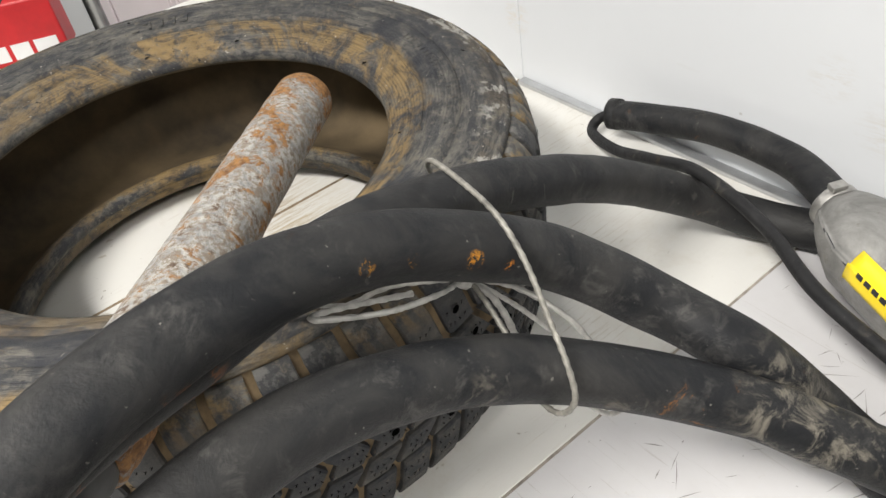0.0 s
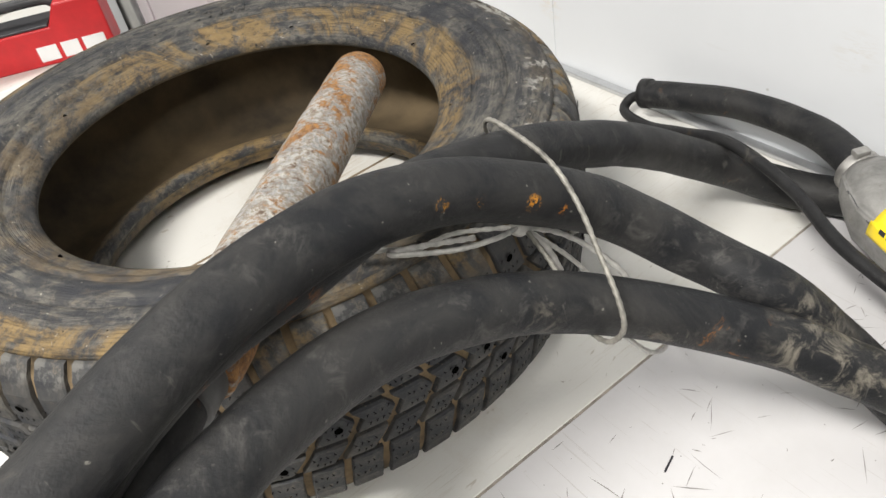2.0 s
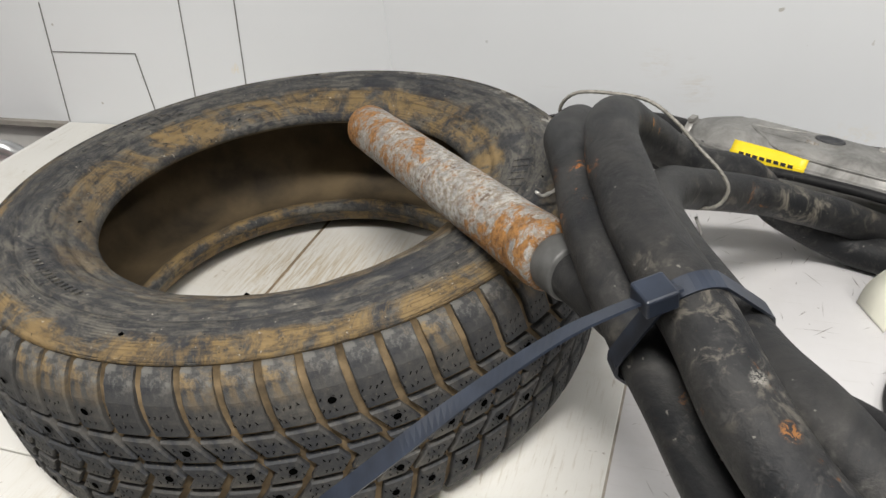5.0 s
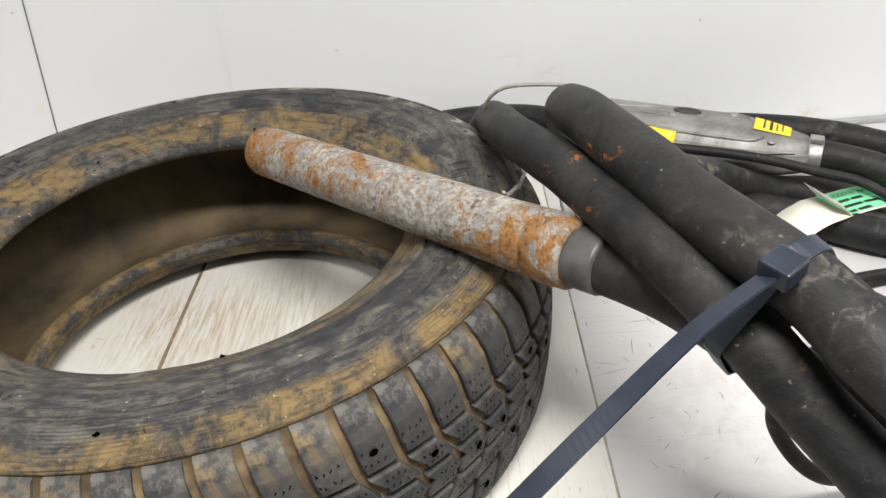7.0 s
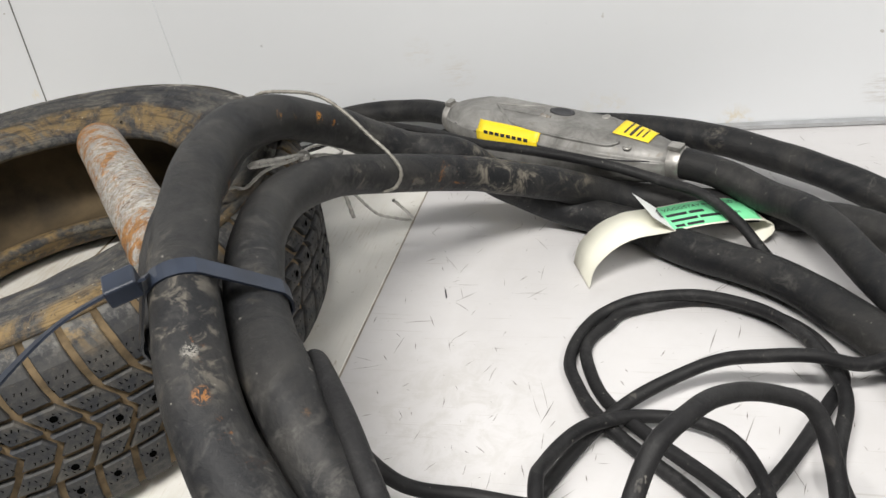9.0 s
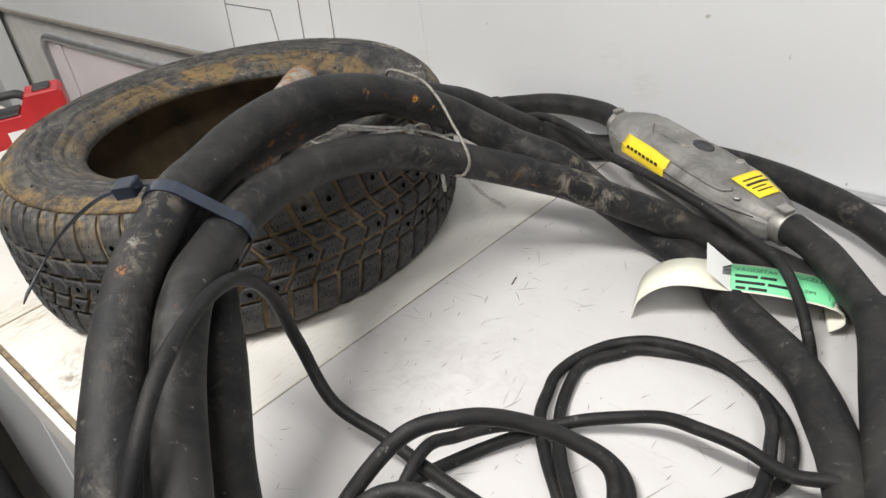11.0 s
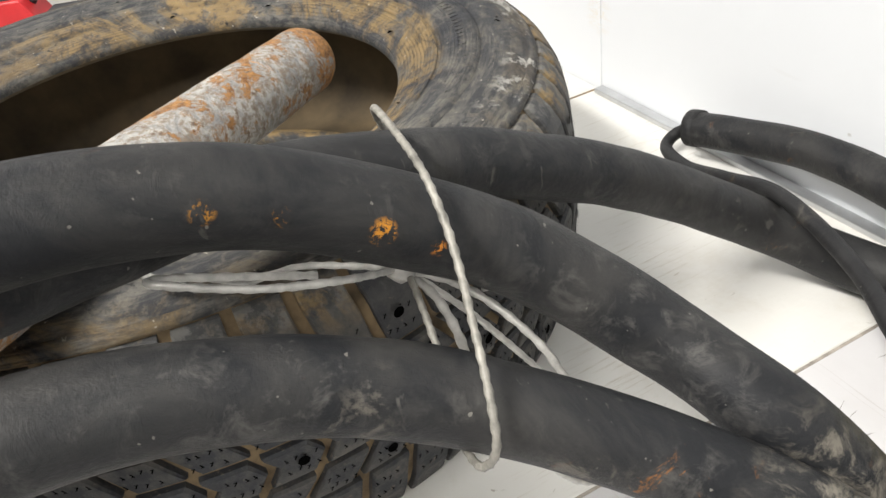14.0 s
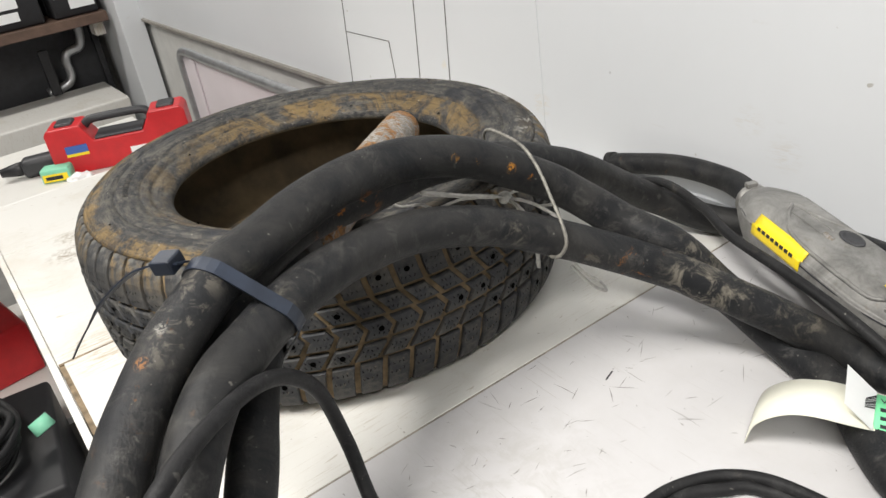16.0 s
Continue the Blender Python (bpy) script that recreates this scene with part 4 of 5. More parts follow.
K2 = [(0.701, -0.603, 0.025), (0.633, -0.548, 0.126), (0.603, -0.458, 0.251), (0.562, -0.392, 0.285), (0.506, -0.313, 0.272), (0.467, -0.262, 0.216), (0.46, -0.243, 0.139), (0.5, -0.245, 0.076), (0.559, -0.231, 0.048), (0.633, -0.232, 0.041), (0.722, -0.237, 0.048), (0.827, -0.243, 0.057), (0.949, -0.259, 0.04), (1.049, -0.26, 0.018)]
K3 = [(0.802, -0.259, 0.012), (0.772, -0.201, 0.029), (0.703, -0.132, 0.023), (0.655, -0.069, 0.007), (0.632, -0.01, 0.007), (0.634, 0.021, 0.007), (0.652, 0.048, 0.007), (0.673, 0.072, 0.007), (0.744, 0.094, 0.007), (0.807, 0.08, 0.007), (0.858, 0.037, 0.009), (0.879, -0.022, 0.01), (0.859, -0.068, 0.013), (0.805, -0.158, 0.013), (0.738, -0.24, 0.008)]
K4 = [(0.782, -0.228, 0.008), (0.734, -0.174, 0.008), (0.682, -0.13, 0.011), (0.645, -0.091, 0.013), (0.626, -0.052, 0.009), (0.615, -0.018, 0.008), (0.621, 0.023, 0.008), (0.642, 0.064, 0.007), (0.685, 0.084, 0.015), (0.749, 0.091, 0.017), (0.807, 0.067, 0.02), (0.842, 0.029, 0.024), (0.857, -0.007, 0.028), (0.869, -0.044, 0.028), (0.871, -0.08, 0.026), (0.854, -0.159, 0.017), (0.885, -0.248, 0.008)]
K5 = [(0.577, -0.29, 0.013), (0.599, -0.206, 0.007), (0.64, -0.129, 0.012), (0.679, -0.082, 0.018), (0.725, -0.052, 0.027), (0.765, -0.042, 0.041), (0.805, -0.047, 0.053), (0.846, -0.047, 0.055), (0.889, -0.042, 0.042), (0.934, -0.027, 0.044), (0.988, -0.026, 0.024), (1.03, -0.053, 0.008)]
K6 = [(0.693, -0.475, 0.034), (0.678, -0.395, 0.13), (0.7, -0.318, 0.2), (0.73, -0.272, 0.207), (0.758, -0.236, 0.189), (0.79, -0.212, 0.165), (0.816, -0.207, 0.145), (0.829, -0.233, 0.11), (0.834, -0.287, 0.057), (0.838, -0.357, 0.019)]
K7 = [(0.627, -0.298, 0.033), (0.61, -0.227, 0.057), (0.612, -0.182, 0.041), (0.638, -0.137, 0.035), (0.672, -0.109, 0.024), (0.708, -0.096, 0.015), (0.74, -0.099, 0.014), (0.767, -0.114, 0.015), (0.787, -0.143, 0.014), (0.797, -0.191, 0.017), (0.792, -0.269, 0.031)]
K8 = [(0.70, -0.40, 0.16), (0.70, -0.35, 0.17), (0.725, -0.325, 0.172), (0.76, -0.32, 0.165), (0.80, -0.325, 0.15), (0.85, -0.335, 0.13), (0.92, -0.36, 0.09), (0.99, -0.37, 0.03)]
K9 = [(1.02, -0.16, 0.03), (0.955, -0.17, 0.07), (0.915, -0.2, 0.075), (0.905, -0.25, 0.06), (0.915, -0.31, 0.03), (0.95, -0.37, 0.01)]
for path in (K1, K2, K3, K4, K5, K6, K7, K8, K9):
    part("cable", tube(path, CABLE_R, 14, 0.005, 0.05, len(path)), CABLE, vib, "thin black rubber cable", True)
# strain-relief ball on the cable near the right-hand hoses
knob = turned([(0.0, 0.004), (0.001, 0.013), (0.006, 0.019), (0.014, 0.0212), (0.022, 0.0205), (0.024, 0.0175), (0.030, 0.0165), (0.034, 0.012), (0.034, 0.004)], None, BLACK, 28)
gland = part("cable_gland", knob, BLACK, vib, "black ribbed plastic gland", True)
gland.matrix_basis = Matrix.Translation((0.985, 0.165, 0.075)) @ pose(0, 0, 0, 0, -25, -35)
part("cable", tube([(1.15, 0.24, 0.02), (1.09, 0.21, 0.09), (1.03, 0.17, 0.1), (0.997, 0.16, 0.088), (0.978, 0.12, 0.07), (0.985, 0.06, 0.075), (1.01, -0.02, 0.06), (1.06, -0.1, 0.02)], CABLE_R, 14, 0.005, 0.05, 5), CABLE, vib, "", True)


# ---- cable tie round the bundle ----
def hull(points):
    pts = sorted(points)

    def half_hull(seq):
        out = []
        for p in seq:
            while len(out) > 1 and (out[-1][0] - out[-2][0]) * (p[1] - out[-2][1]) - (out[-1][1] - out[-2][1]) * (p[0] - out[-2][0]) <= 0:
                out.pop()
            out.append(p)
        return out[:-1]
    return half_hull(pts) + half_hull(pts[::-1])


tie = thing("cable_tie", "wide black nylon cable tie with a long loose tail", "cable tie")
origin = np.array((0.422, -0.300, 0.318))
nrm = np.array((0.50, -0.80, -0.32))
nrm /= np.linalg.norm(nrm)
ex = np.cross(nrm, (0, 0, 1.0))
ex /= np.linalg.norm(ex)
ey = np.cross(ex, nrm)
flat = []
for path in (HOSE_A, HOSE_B, HOSE_C, HOSE_D):
    c = spline(path, 0.004)
    near = np.linalg.norm(c - origin, axis=1) < 0.13
    c = c[near]
    q = c[np.argmin(np.abs((c - origin) @ nrm))] - origin
    for k in range(24):
        a = 2 * math.pi * k / 24
        flat.append((float(q @ ex) + 0.0243 * math.cos(a), float(q @ ey) + 0.0243 * math.sin(a)))
loop = [origin + ex * p[0] + ey * p[1] for p in hull(flat)]
loop = loop + loop[:2]
bm, *_ = ribbon(loop, nrm, 0.0125, 0.0018, 0.004)
part("strap", bm, ZIP, tie)
HEAD = Vector((0.402, -0.327, 0.341))
TAIL = [(0.414, -0.318, 0.343), (0.385, -0.335, 0.337), (0.35, -0.35, 0.320), (0.30, -0.372, 0.283), (0.25, -0.39, 0.238), (0.199, -0.407, 0.191)]
bm, *_ = ribbon(TAIL, [(0.45, -0.6, 0.3), (0.6, -0.35, 0.3), (0.7, -0.12, 0.3), (0.7, -0.05, 0.3)], 0.013, 0.0016, 0.005)
part("tail", bm, ZIP, tie)
hm = axis_pose(HEAD, HEAD + Vector((0.03, 0.022, 0.004)), (-0.3, -0.35, 0.85))
bm = box(-0.010, 0.010, -0.0095, 0.0095, -0.005, 0.008, 0.0015, hm)
part("head", bm, ZIP, tie)

# ---- twine round the hoses ----
twine = thing("binding_twine", "grey twisted twine tied round the hoses with loose ends", "twine")
LOOP = [(0.268, 0.112, 0.238), (0.262, 0.10, 0.266), (0.281, 0.091, 0.288), (0.32, 0.086, 0.291), (0.356, 0.082, 0.286), (0.383, 0.078, 0.268), (0.408, 0.071, 0.243), (0.432, 0.063, 0.221), (0.441, 0.058, 0.203), (0.431, 0.054, 0.186), (0.41, 0.056, 0.1825), (0.385, 0.064, 0.196), (0.345, 0.072, 0.213), (0.324, 0.075, 0.218)]
part("loop", tube(LOOP, 0.0019, 10, 0.0022, 0.1, 1, 420.0, 2), WIRE, twine, "", True)
for path, r in (([(0.324, 0.075, 0.218), (0.34, 0.11, 0.17), (0.355, 0.155, 0.095), (0.375, 0.172, 0.074), (0.405, 0.15, 0.085), (0.418, 0.115, 0.115), (0.412, 0.09, 0.15)], 0.0019),
                ([(0.324, 0.073, 0.219), (0.34, 0.04, 0.238), (0.345, 0.0, 0.256), (0.335, -0.04, 0.272), (0.322, -0.03, 0.262), (0.325, 0.03, 0.236)], 0.0019),
                ([(0.324, 0.073, 0.219), (0.338, 0.085, 0.20), (0.352, 0.09, 0.165), (0.36, 0.085, 0.13)], 0.0026),
                ([(0.324, 0.073, 0.219), (0.345, 0.1, 0.205), (0.375, 0.12, 0.18), (0.395, 0.13, 0.15)], 0.0022),
                ([(0.324, 0.073, 0.219), (0.30, 0.03, 0.226), (0.288, 0.0, 0.222), (0.285, -0.02, 0.234), (0.274, -0.04, 0.236), (0.27, -0.05, 0.245)], 0.0018),
                ([(0.324, 0.073, 0.219), (0.315, 0.1, 0.214), (0.32, 0.14, 0.2), (0.335, 0.15, 0.185), (0.34, 0.11, 0.197)], 0.0018)):
    part("loose_end", tube(path, r, 8, 0.003, 0.2, 3, 300.0, 2), FOIL, twine, "", True)
bm = bmesh.new()
bmesh.ops.create_icosphere(bm, subdivisions=2, radius=0.008)
for v in bm.verts:
    v.co *= 1 + 0.35 * noise.noise(v.co * 300)
bmesh.ops.translate(bm, vec=(0.324, 0.073, 0.219), verts=bm.verts)
part("knot", bm, FOIL, twine, "", True)

# ---- the paper tag ----
tag = thing("paper_tag", "cream paper loop tag with a green printed label", "tag")
ACROSS = Vector((-0.41, 0.91, 0.0)).normalized()
STRIP = [(0.613, 0.148, 0.0015), (0.622, 0.151, 0.03), (0.645, 0.159, 0.052), (0.672, 0.17, 0.06), (0.712, 0.203, 0.0475), (0.76, 0.222, 0.0455), (0.812, 0.243, 0.036), (0.829, 0.244, 0.02), (0.815, 0.236, 0.007)]
bm, TC, TA, TN = ribbon(STRIP, ACROSS, 0.058, 0.0006, 0.003)
strip = part("paper_strip", bm, PAPER, tag, "", True)
TLEN = len(TC)


def on_tag(u, v, lift):
    """u: 0 to 1 along the strip, v: metres across."""
    f = u * (TLEN - 1)
    i = min(int(f), TLEN - 2)
    k = f - i
    c = TC[i] * (1 - k) + TC[i + 1] * k
    a = TA[i] * (1 - k) + TA[i + 1] * k
    n = TN[i] * (1 - k) + TN[i + 1] * k
    if n[2] < 0 and i < TLEN * 0.6:
        n = -n
    return Vector(c + a * v + n * lift)


SIGN = 1.0 if TN[TLEN // 3][2] > 0 else -1.0


def tag_patch(u0, u1, v0, v1, lift, n=14):
    b = bmesh.new()
    g = []
    for i in range(n + 1):
        row = []
        for v in (v0, v1):
            f = (u0 + (u1 - u0) * i / n) * (TLEN - 1)
            k = min(int(f), TLEN - 2)
            w = f - k
            c = (TC[k] * (1 - w) + TC[k + 1] * w) + (TA[k] * (1 - w) + TA[k + 1] * w) * v
            nn = (TN[k] * (1 - w) + TN[k + 1] * w) * SIGN
            row += [b.verts.new(c + nn * lift), b.verts.new(c + nn * (lift - 0.0003))]
        g.append(row)
    for p, q in zip(g, g[1:]):
        for x, y in ((0, 2), (2, 3), (3, 1), (1, 0)):
            b.faces.new((p[x], p[y], q[y], q[x]))
    b.faces.new((g[0][0], g[0][2], g[0][3], g[0][1]))
    b.faces.new((g[-1][0], g[-1][2], g[-1][3], g[-1][1]))
    return b


green = part("green_label", tag_patch(0.48, 0.88, -0.0265, 0.0265, 0.0009, 24), GREEN, tag, "bright green printed label", True)


def words(text, size, u0, v, name="printed_words"):
    """Built-in font, laid over the bent label."""
    cu = bpy.data.curves.new("words", "FONT")
    cu.body, cu.size = text, size
    tmp = new("words", cu)
    bpy.context.view_layer.update()
    me = bpy.data.meshes.new_from_object(tmp.evaluated_get(bpy.context.evaluated_depsgraph_get()))
    bpy.data.objects.remove(tmp)
    total = np.linalg.norm(np.diff(TC, axis=0), axis=1).sum()
    b = bmesh.new()
    b.from_mesh(me)
    for q in b.verts:
        f = min(u0 + q.co.x / total, 0.985) * (TLEN - 1)
        k = min(int(f), TLEN - 2)
        w = f - k
        c = (TC[k] * (1 - w) + TC[k + 1] * w) + (TA[k] * (1 - w) + TA[k + 1] * w) * (v + q.co.y)
        q.co = Vector(c + (TN[k] * (1 - w) + TN[k + 1] * w) * SIGN * 0.0014)
    return part(name, b, INK, green)


words("VÄGGSTAV INBYGGD M", 0.0094, 0.505, 0.0135)
words("8.0M", 0.0094, 0.74, -0.0125)
for u0, u1, v0 in ((0.505, 0.59, 0.0005), (0.6, 0.66, 0.0005), (0.505, 0.62, -0.0125), (0.63, 0.72, -0.0125), (0.505, 0.55, -0.0245), (0.562, 0.63, -0.0245)):
    part("printed_bar", tag_patch(u0, u1, v0, v0 + 0.0055, 0.0013, 6), INK, green)
# the folded white flap that stands up from the strip
flap = bmesh.new()
a, b_, c_, d_ = (Vector(p) for p in ((0.7, 0.165, 0.074), (0.674, 0.216, 0.078), (0.701, 0.228, 0.0495), (0.725, 0.175, 0.0485)))
lo = [flap.verts.new(p) for p in (a, d_, c_, b_)]
hi = [flap.verts.new(p + Vector((0.0002, -0.0003, 0.0004))) for p in (a, d_, c_, b_)]
flap.faces.new(lo)
flap.faces.new(hi[::-1])
for k in range(4):
    flap.faces.new((lo[k], lo[(k + 1) % 4], hi[(k + 1) % 4], hi[k]))
flap_ob = part("white_flap", flap, WHITEPAPER, tag, "white paper flap with printed stripes")
for k in range(7):
    s = bmesh.new()
    u = 0.08 + k * 0.055
    p0, p1 = c_.lerp(d_, u), c_.lerp(d_, u + (0.03 if k % 3 else 0.045))
    q0, q1 = p0.lerp(a, 0.35), p1.lerp(a, 0.35)
    off = Vector((0.0003, -0.0006, 0.0011))
    s.faces.new([s.verts.new(p + off) for p in (p0, p1, q1, q0)])
    part("printed_bar", s, INK, flap_ob)


# ---- beyond the table's end ----
def tool_case(m, size, mats, label, cat="tool case", handle=True):
    """A moulded case: two shells, ribs, a raised handle with a hole, latches."""
    w, d, h = size
    shell, trim = mats
    t = thing("tool_case", label, cat, m)
    part("shell", box(-w / 2, w / 2, -d / 2, d / 2, 0, h, 0.012, seg=3), shell, t, "", True)
    part("seam_band", box(-w / 2 - 0.002, w / 2 + 0.002, -0.006, 0.006, 0.01, h - 0.012, 0.002), trim, t)
    if handle:
        bm = bmesh.new()
        for a, b, c, e in ((-0.09, -0.07, h, h + 0.035), (0.07, 0.09, h, h + 0.035), (-0.09, 0.09, h + 0.033, h + 0.05)):
            add_box(bm, a, b, -0.014, 0.014, c - 0.004, e, 0.005)
        part("handle", bm, trim, t)
        for x in (-w * 0.38, w * 0.38):
            part("latch", box(x - 0.02, x + 0.02, -0.016, 0.016, h - 0.012, h + 0.008, 0.004), trim, t)
    return t


bench = thing("side_bench", "white topped side bench with tools on it", "bench")
part("bench_top", box(-1.75, -0.95, -1.0, 0.12, -0.14, -0.115, 0.003), BOARD, bench)
for x in (-1.72, -1.0):
    for y in (-0.95, 0.08):
        part("leg", box(x - 0.02, x + 0.02, y - 0.02, y + 0.02, -0.9, -0.14, 0.002), GREYMETAL, bench)
part("low_shelf", box(-1.75, -0.95, -1.0, 0.12, -0.62, -0.6, 0.002), BOARD, bench)

case = thing("tool_case", "red plastic tool case with dark handle standing on the bench", "tool case", pose(-1.325, -0.008, -0.115, 0, 0, 67))
OUTLINE = [(-0.1925, 0.0), (0.1925, 0.0), (0.1925, 0.122), (0.182, 0.135), (0.095, 0.135), (0.068, 0.086), (-0.068, 0.086), (-0.095, 0.135), (-0.182, 0.135), (-0.1925, 0.122)]
b = bmesh.new()
base = b.faces.new([b.verts.new((x, -0.05, z)) for x, z in OUTLINE])
ext = bmesh.ops.extrude_face_region(b, geom=[base])
bmesh.ops.translate(b, vec=(0, 0.1, 0), verts=[v for v in ext["geom"] if isinstance(v, bmesh.types.BMVert)])
bmesh.ops.bevel(b, geom=b.edges[:], offset=0.004, segments=2, profile=0.5, affect="EDGES")
part("shell", b, RED, case)
part("handle", tube([(-0.092, 0, 0.118), (-0.078, 0, 0.131), (-0.05, 0, 0.135), (0.05, 0, 0.135), (0.078, 0, 0.131), (0.092, 0, 0.118)], 0.012, 12, 0.008), DARK, case, "dark green-black grip", True)
part("notch_trim", box(-0.066, 0.066, -0.046, 0.046, 0.0865, 0.092, 0.002), DARK, case)
for x in (-0.14, 0.14):
    part("latch", box(x - 0.024, x + 0.024, -0.03, 0.03, 0.128, 0.143, 0.006), DARK, case)
part("blue_label", box(-0.15, -0.09, -0.0525, -0.0495, 0.06, 0.082), BLUE, case)
part("yellow_strip", box(-0.15, -0.09, -0.0528, -0.0495, 0.052, 0.06), YELLOW, case)
b = bmesh.new()
for u, w_, v0, v1 in ((0.02, 0.045, 0.02, 0.055), (0.075, 0.04, 0.02, 0.055), (0.125, 0.05, 0.02, 0.055)):
    add_box(b, u, u + w_, -0.0525, -0.0495, v0 - 0.008, v1 - 0.008)
part("white_mark", b, WHITEPAPER, case, "white printed shapes")

tool = thing("power_tool", "dark handheld power tool with red grip lying flat", "tool", pose(-1.42, -0.13, -0.115, 0, 0, 76))
part("body", box(-0.15, 0.10, -0.03, 0.03, 0.0, 0.055, 0.016, seg=3), DARK, tool, "", True)
part("grip", box(0.07, 0.20, -0.022, 0.022, 0.006, 0.046, 0.014, seg=3), RED, tool, "red grip", True)
part("nose", turned([(-0.21, 0.004), (-0.208, 0.012), (-0.16, 0.02), (-0.145, 0.02)], None, BLACK, 20), BLACK, tool, "", True).location = (0, 0, 0.028)
pack = thing("battery_pack", "mint and yellow small boxed item", "box", pose(-1.34, -0.205, -0.115, 0, 0, 62))
part("body", box(-0.04, 0.04, -0.025, 0.025, 0.0, 0.04, 0.006), MINT, pack, "", True)
part("label", box(-0.034, 0.034, -0.0262, -0.0248, 0.004, 0.026), YELLOW, pack)
part("dark_bar", box(-0.026, 0.02, -0.0268, -0.0258, 0.01, 0.02), INK, pack)
bag = thing("plastic_wrap", "crumpled white paper scrap on the bench", "scrap", pose(-1.28, -0.16, -0.113))
b = bmesh.new()
bmesh.ops.create_icosphere(b, subdivisions=3, radius=0.03)
for v in b.verts:
    v.co = Vector((v.co.x * 1.2, v.co.y, max(v.co.z, -0.005) * 0.6)) * (1 + 0.5 * noise.noise(v.co * 60))
part("wrap", b, WHITEPAPER, bag)

# framed panel standing on the floor against the wall, past the table's end
frame_t = thing("framed_panel", "pale pinkish panel in a rounded aluminium frame", "panel", pose(0, 0, 0))
FX0, FX1, FY, FZ = -2.10, -0.955, 0.437, -0.016
path = [(FX0, FY, -0.9), (FX0, FY, -0.5), (FX0, FY, FZ - 0.08), (FX0 + 0.012, FY, FZ - 0.025), (FX0 + 0.07, FY, FZ), (FX0 + 0.3, FY, FZ), (FX1 - 0.3, FY, FZ), (FX1 - 0.07, FY, FZ), (FX1 - 0.012, FY, FZ - 0.025), (FX1, FY, FZ - 0.08), (FX1, FY, -0.5), (FX1, FY, -0.9)]
part("frame", tube(path, 0.017, 14, 0.02), GREYMETAL, frame_t, "rounded aluminium frame", True)
part("panel", box(FX0 + 0.01, FX1 - 0.01, FY + 0.002, FY + 0.012, -0.88, FZ - 0.012, 0.001), PINKPANEL, frame_t)
part("upright", box(FX0 + 0.12, FX0 + 0.16, FY - 0.006, FY + 0.001, -0.88, FZ - 0.02, 0.003), PINKPANEL, frame_t)
# edge shadow below the white panelling, put in as a grey strip
edge_shade = tagged(part("trim", box(-4.0, -0.93, WALL_Y - 0.012, WALL_Y + 0.021, -0.012, -0.0005), plain("edge_shade_grey", (0.30, 0.28, 0.25), 0.6, 0, 0.2, 30, 0.1)), "grey strip for the shade at the white wall panelling's lower edge", "trim", kind="structure")

# pale pillar and the dark shelved corner, turned to the bench
tagged(part("wall_pillar", box(-3.3, -2.9, 0.44, WALL_Y, -0.9, 1.9, 0.004), WALL), "pale wall pillar", "wall", kind="structure")
CORNER = pose(-3.0, 0.42, 0, 0, 0, 90)
rack = thing("shelf_rack", "dark shelf rack with cases in the corner", "shelf", CORNER)
for z in (0.035, 0.6):
    part("shelf_board", box(-1.6, 0.0, 0.0, 0.38, z - 0.022, z + 0.022, 0.003), WOODSHELF, rack)
for x in (-1.58, -0.02):
    part("upright", box(x - 0.015, x + 0.015, 0.35, 0.38, -0.9, 1.2, 0.002), DARK, rack)
# added dark sheet standing in for the dark area behind the shelves
part("dark_backdrop", box(-1.7, 0.0, 0.39, 0.42, -0.9, 1.3), DARK, rack)
part("dark_bar", box(-0.325, -0.28, 0.2, 0.24, -0.30, -0.08, 0.004), BLACK, rack)
part("bracket", box(-0.06, -0.01, 0.1, 0.2, -0.06, 0.01, 0.004), BOARD, rack)
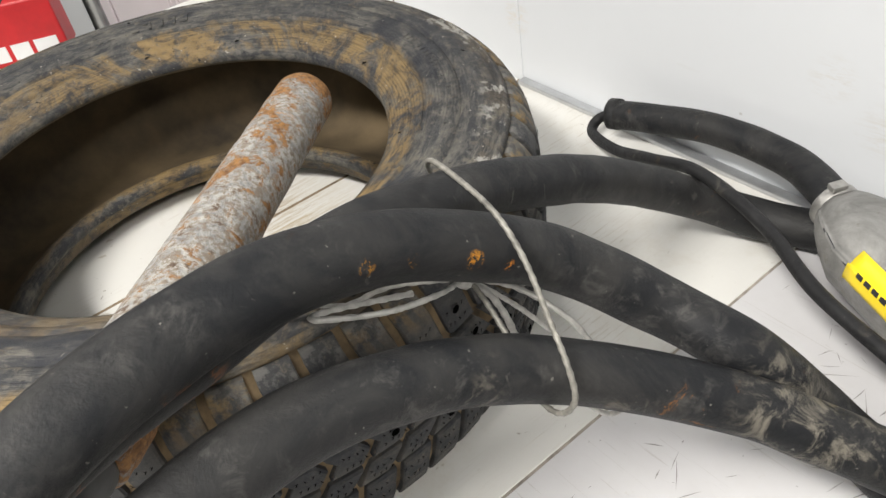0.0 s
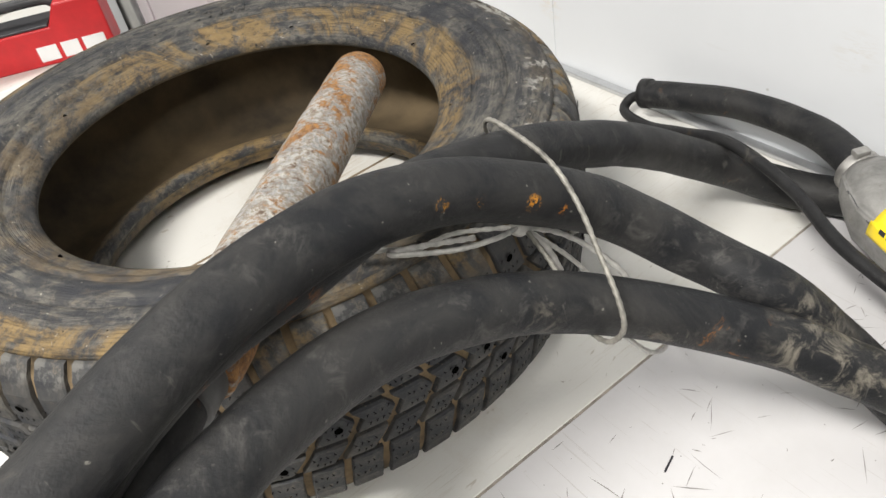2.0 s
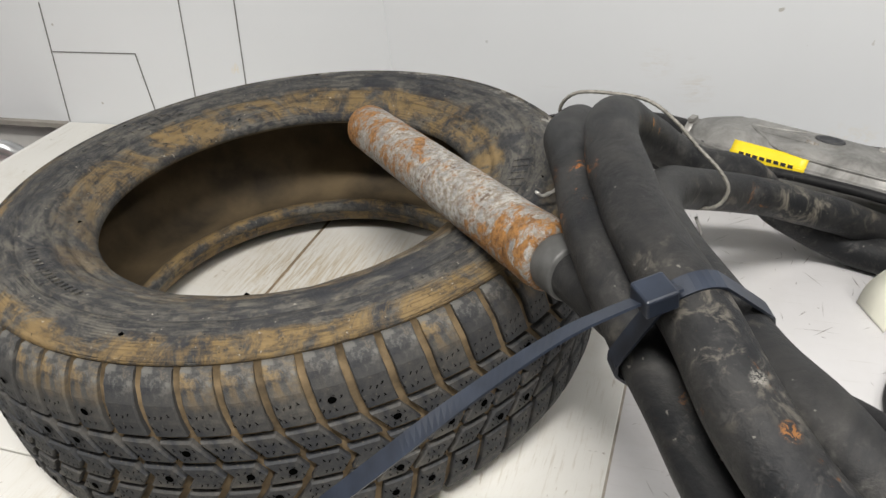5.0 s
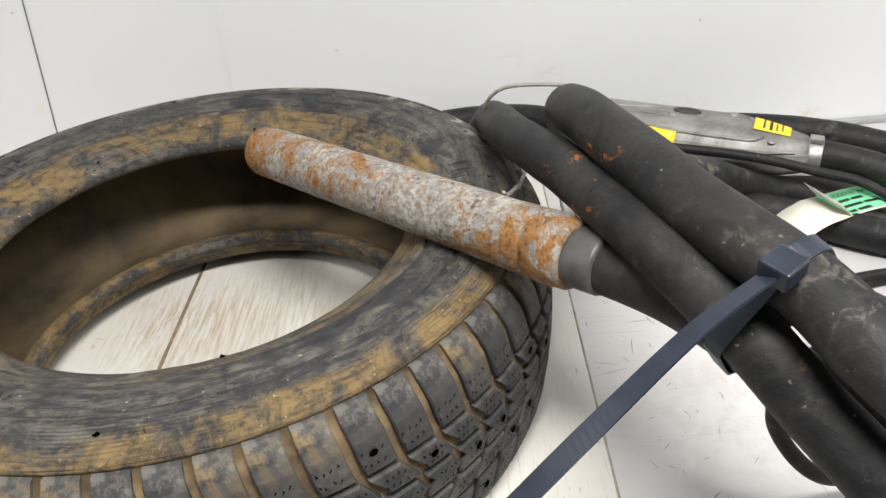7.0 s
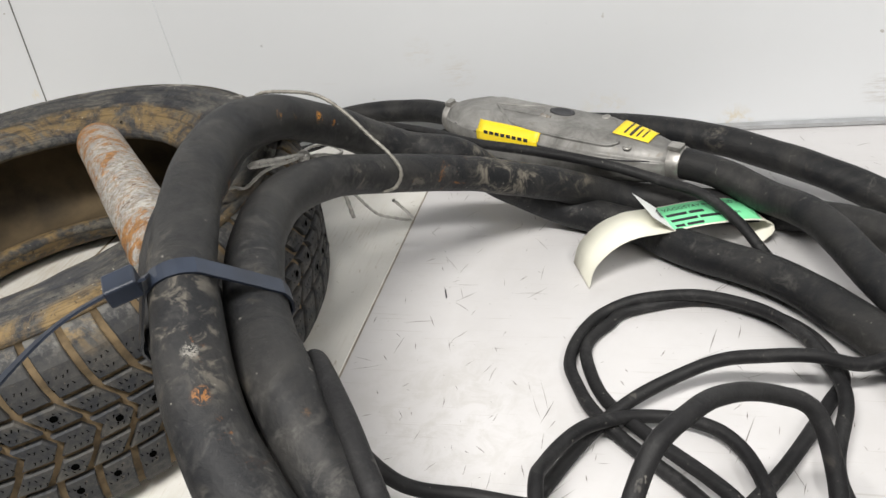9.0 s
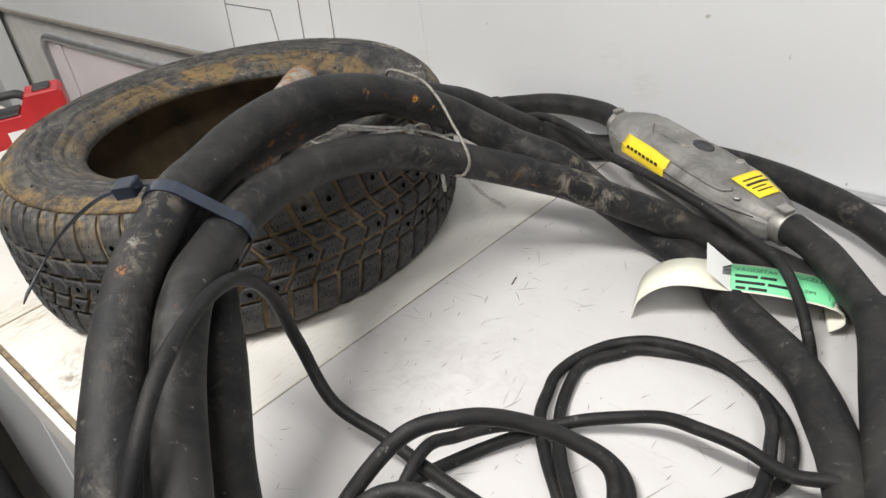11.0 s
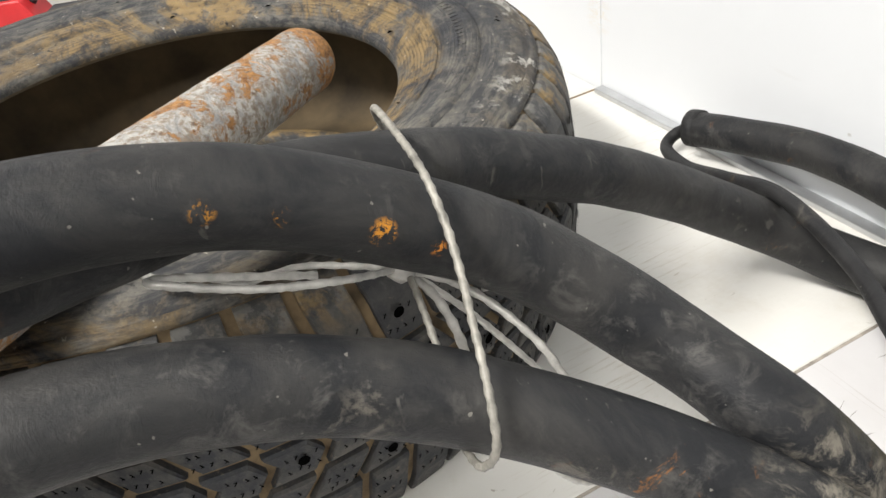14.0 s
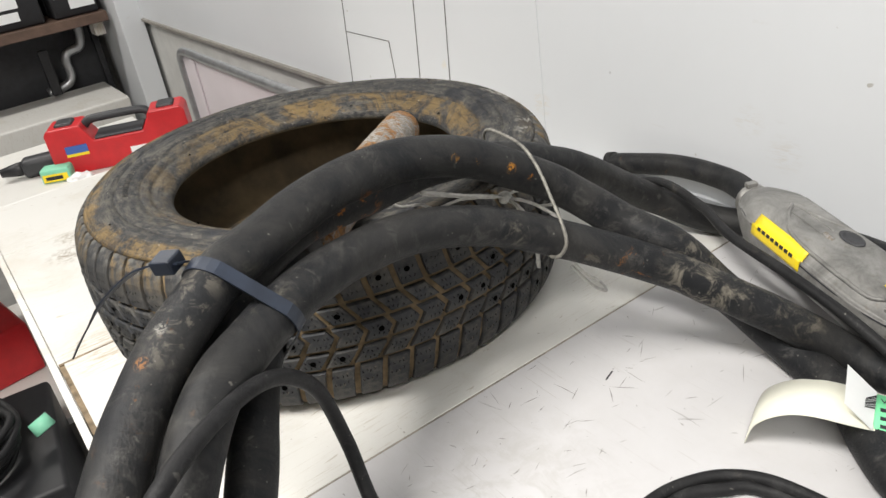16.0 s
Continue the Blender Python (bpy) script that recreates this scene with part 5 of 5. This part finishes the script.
for x, w_ in ((-0.45, 0.38), (-0.12, 0.2)):
    c = tool_case(CORNER @ pose(x, 0.19, 0.058), (w_, 0.30, 0.22), (BLACK, DARK), "black tool case with white labels on the shelf", handle=False)
    part("white_label", box(-0.08, 0.10, -0.1535, -0.1505, 0.09, 0.14), WHITEPAPER, c)
    part("white_label", box(-0.02, 0.09, -0.1535, -0.1505, 0.035, 0.075), WHITEPAPER, c)
pipe_t = thing("drain_pipe", "grey bent drain pipe in the dark corner", "pipe", CORNER)
part("pipe", tube([(-0.09, 0.3, 0.0), (-0.10, 0.3, -0.08), (-0.12, 0.3, -0.12), (-0.18, 0.3, -0.135), (-0.20, 0.3, -0.17), (-0.20, 0.3, -0.24), (-0.23, 0.3, -0.28), (-0.33, 0.3, -0.30)], 0.022, 14, 0.012), GREYMETAL, pipe_t, "", True)
white_box = thing("white_crate", "white perforated metal crate beside the bench", "crate", CORNER @ pose(0, 0, -0.9))
part("body", box(-1.5, -0.06, -0.15, 0.3, 0.0, 0.585, 0.008), BOARD, white_box)
for k in range(16):
    for q in range(2):
        part("slot", box(-1.2 + k * 0.05, -1.185 + k * 0.05, -0.1522, -0.149, 0.36 + q * 0.06, 0.40 + q * 0.06), LINE, white_box)

# in front of the table's far end, on the floor and on the bench's low shelf
for m, size, mats, label in ((pose(-1.42, -0.62, -0.6, 0, 0, 10), (0.40, 0.30, 0.16), (RED, DARK), "red plastic tool case on the bench shelf"),
                             (pose(-0.74, -0.67, -0.9, 0, 0, -6), (0.44, 0.40, 0.44), (BLACK, DARK), "tall black tool case on the floor")):
    tool_case(m, size, mats, label)
coil = thing("cable_coil", "loose coil of black cable on a case", "cable", pose(-0.72, -0.66, -0.455))
rng = random.Random(3)
for k in range(7):
    r = 0.13 + 0.03 * rng.random()
    pts = [(r * math.cos(a) + rng.uniform(-0.02, 0.02), r * math.sin(a) * 0.8 + rng.uniform(-0.02, 0.02), 0.01 + 0.014 * k + rng.uniform(0, 0.02)) for a in np.linspace(0, 6.0, 12)]
    part("turn", tube(pts, 0.008, 10, 0.012), CABLE, coil, "", True)
mint = thing("mint_cap", "pale mint plastic cap lying on the black case", "cap", pose(-0.66, -0.50, -0.385, 0, 55, 30))
part("cap", turned([(0, 0.006), (0, 0.022), (0.03, 0.024), (0.032, 0.02), (0.01, 0.018), (0.01, 0.004)], None, MINT, 20), MINT, mint, "", True)
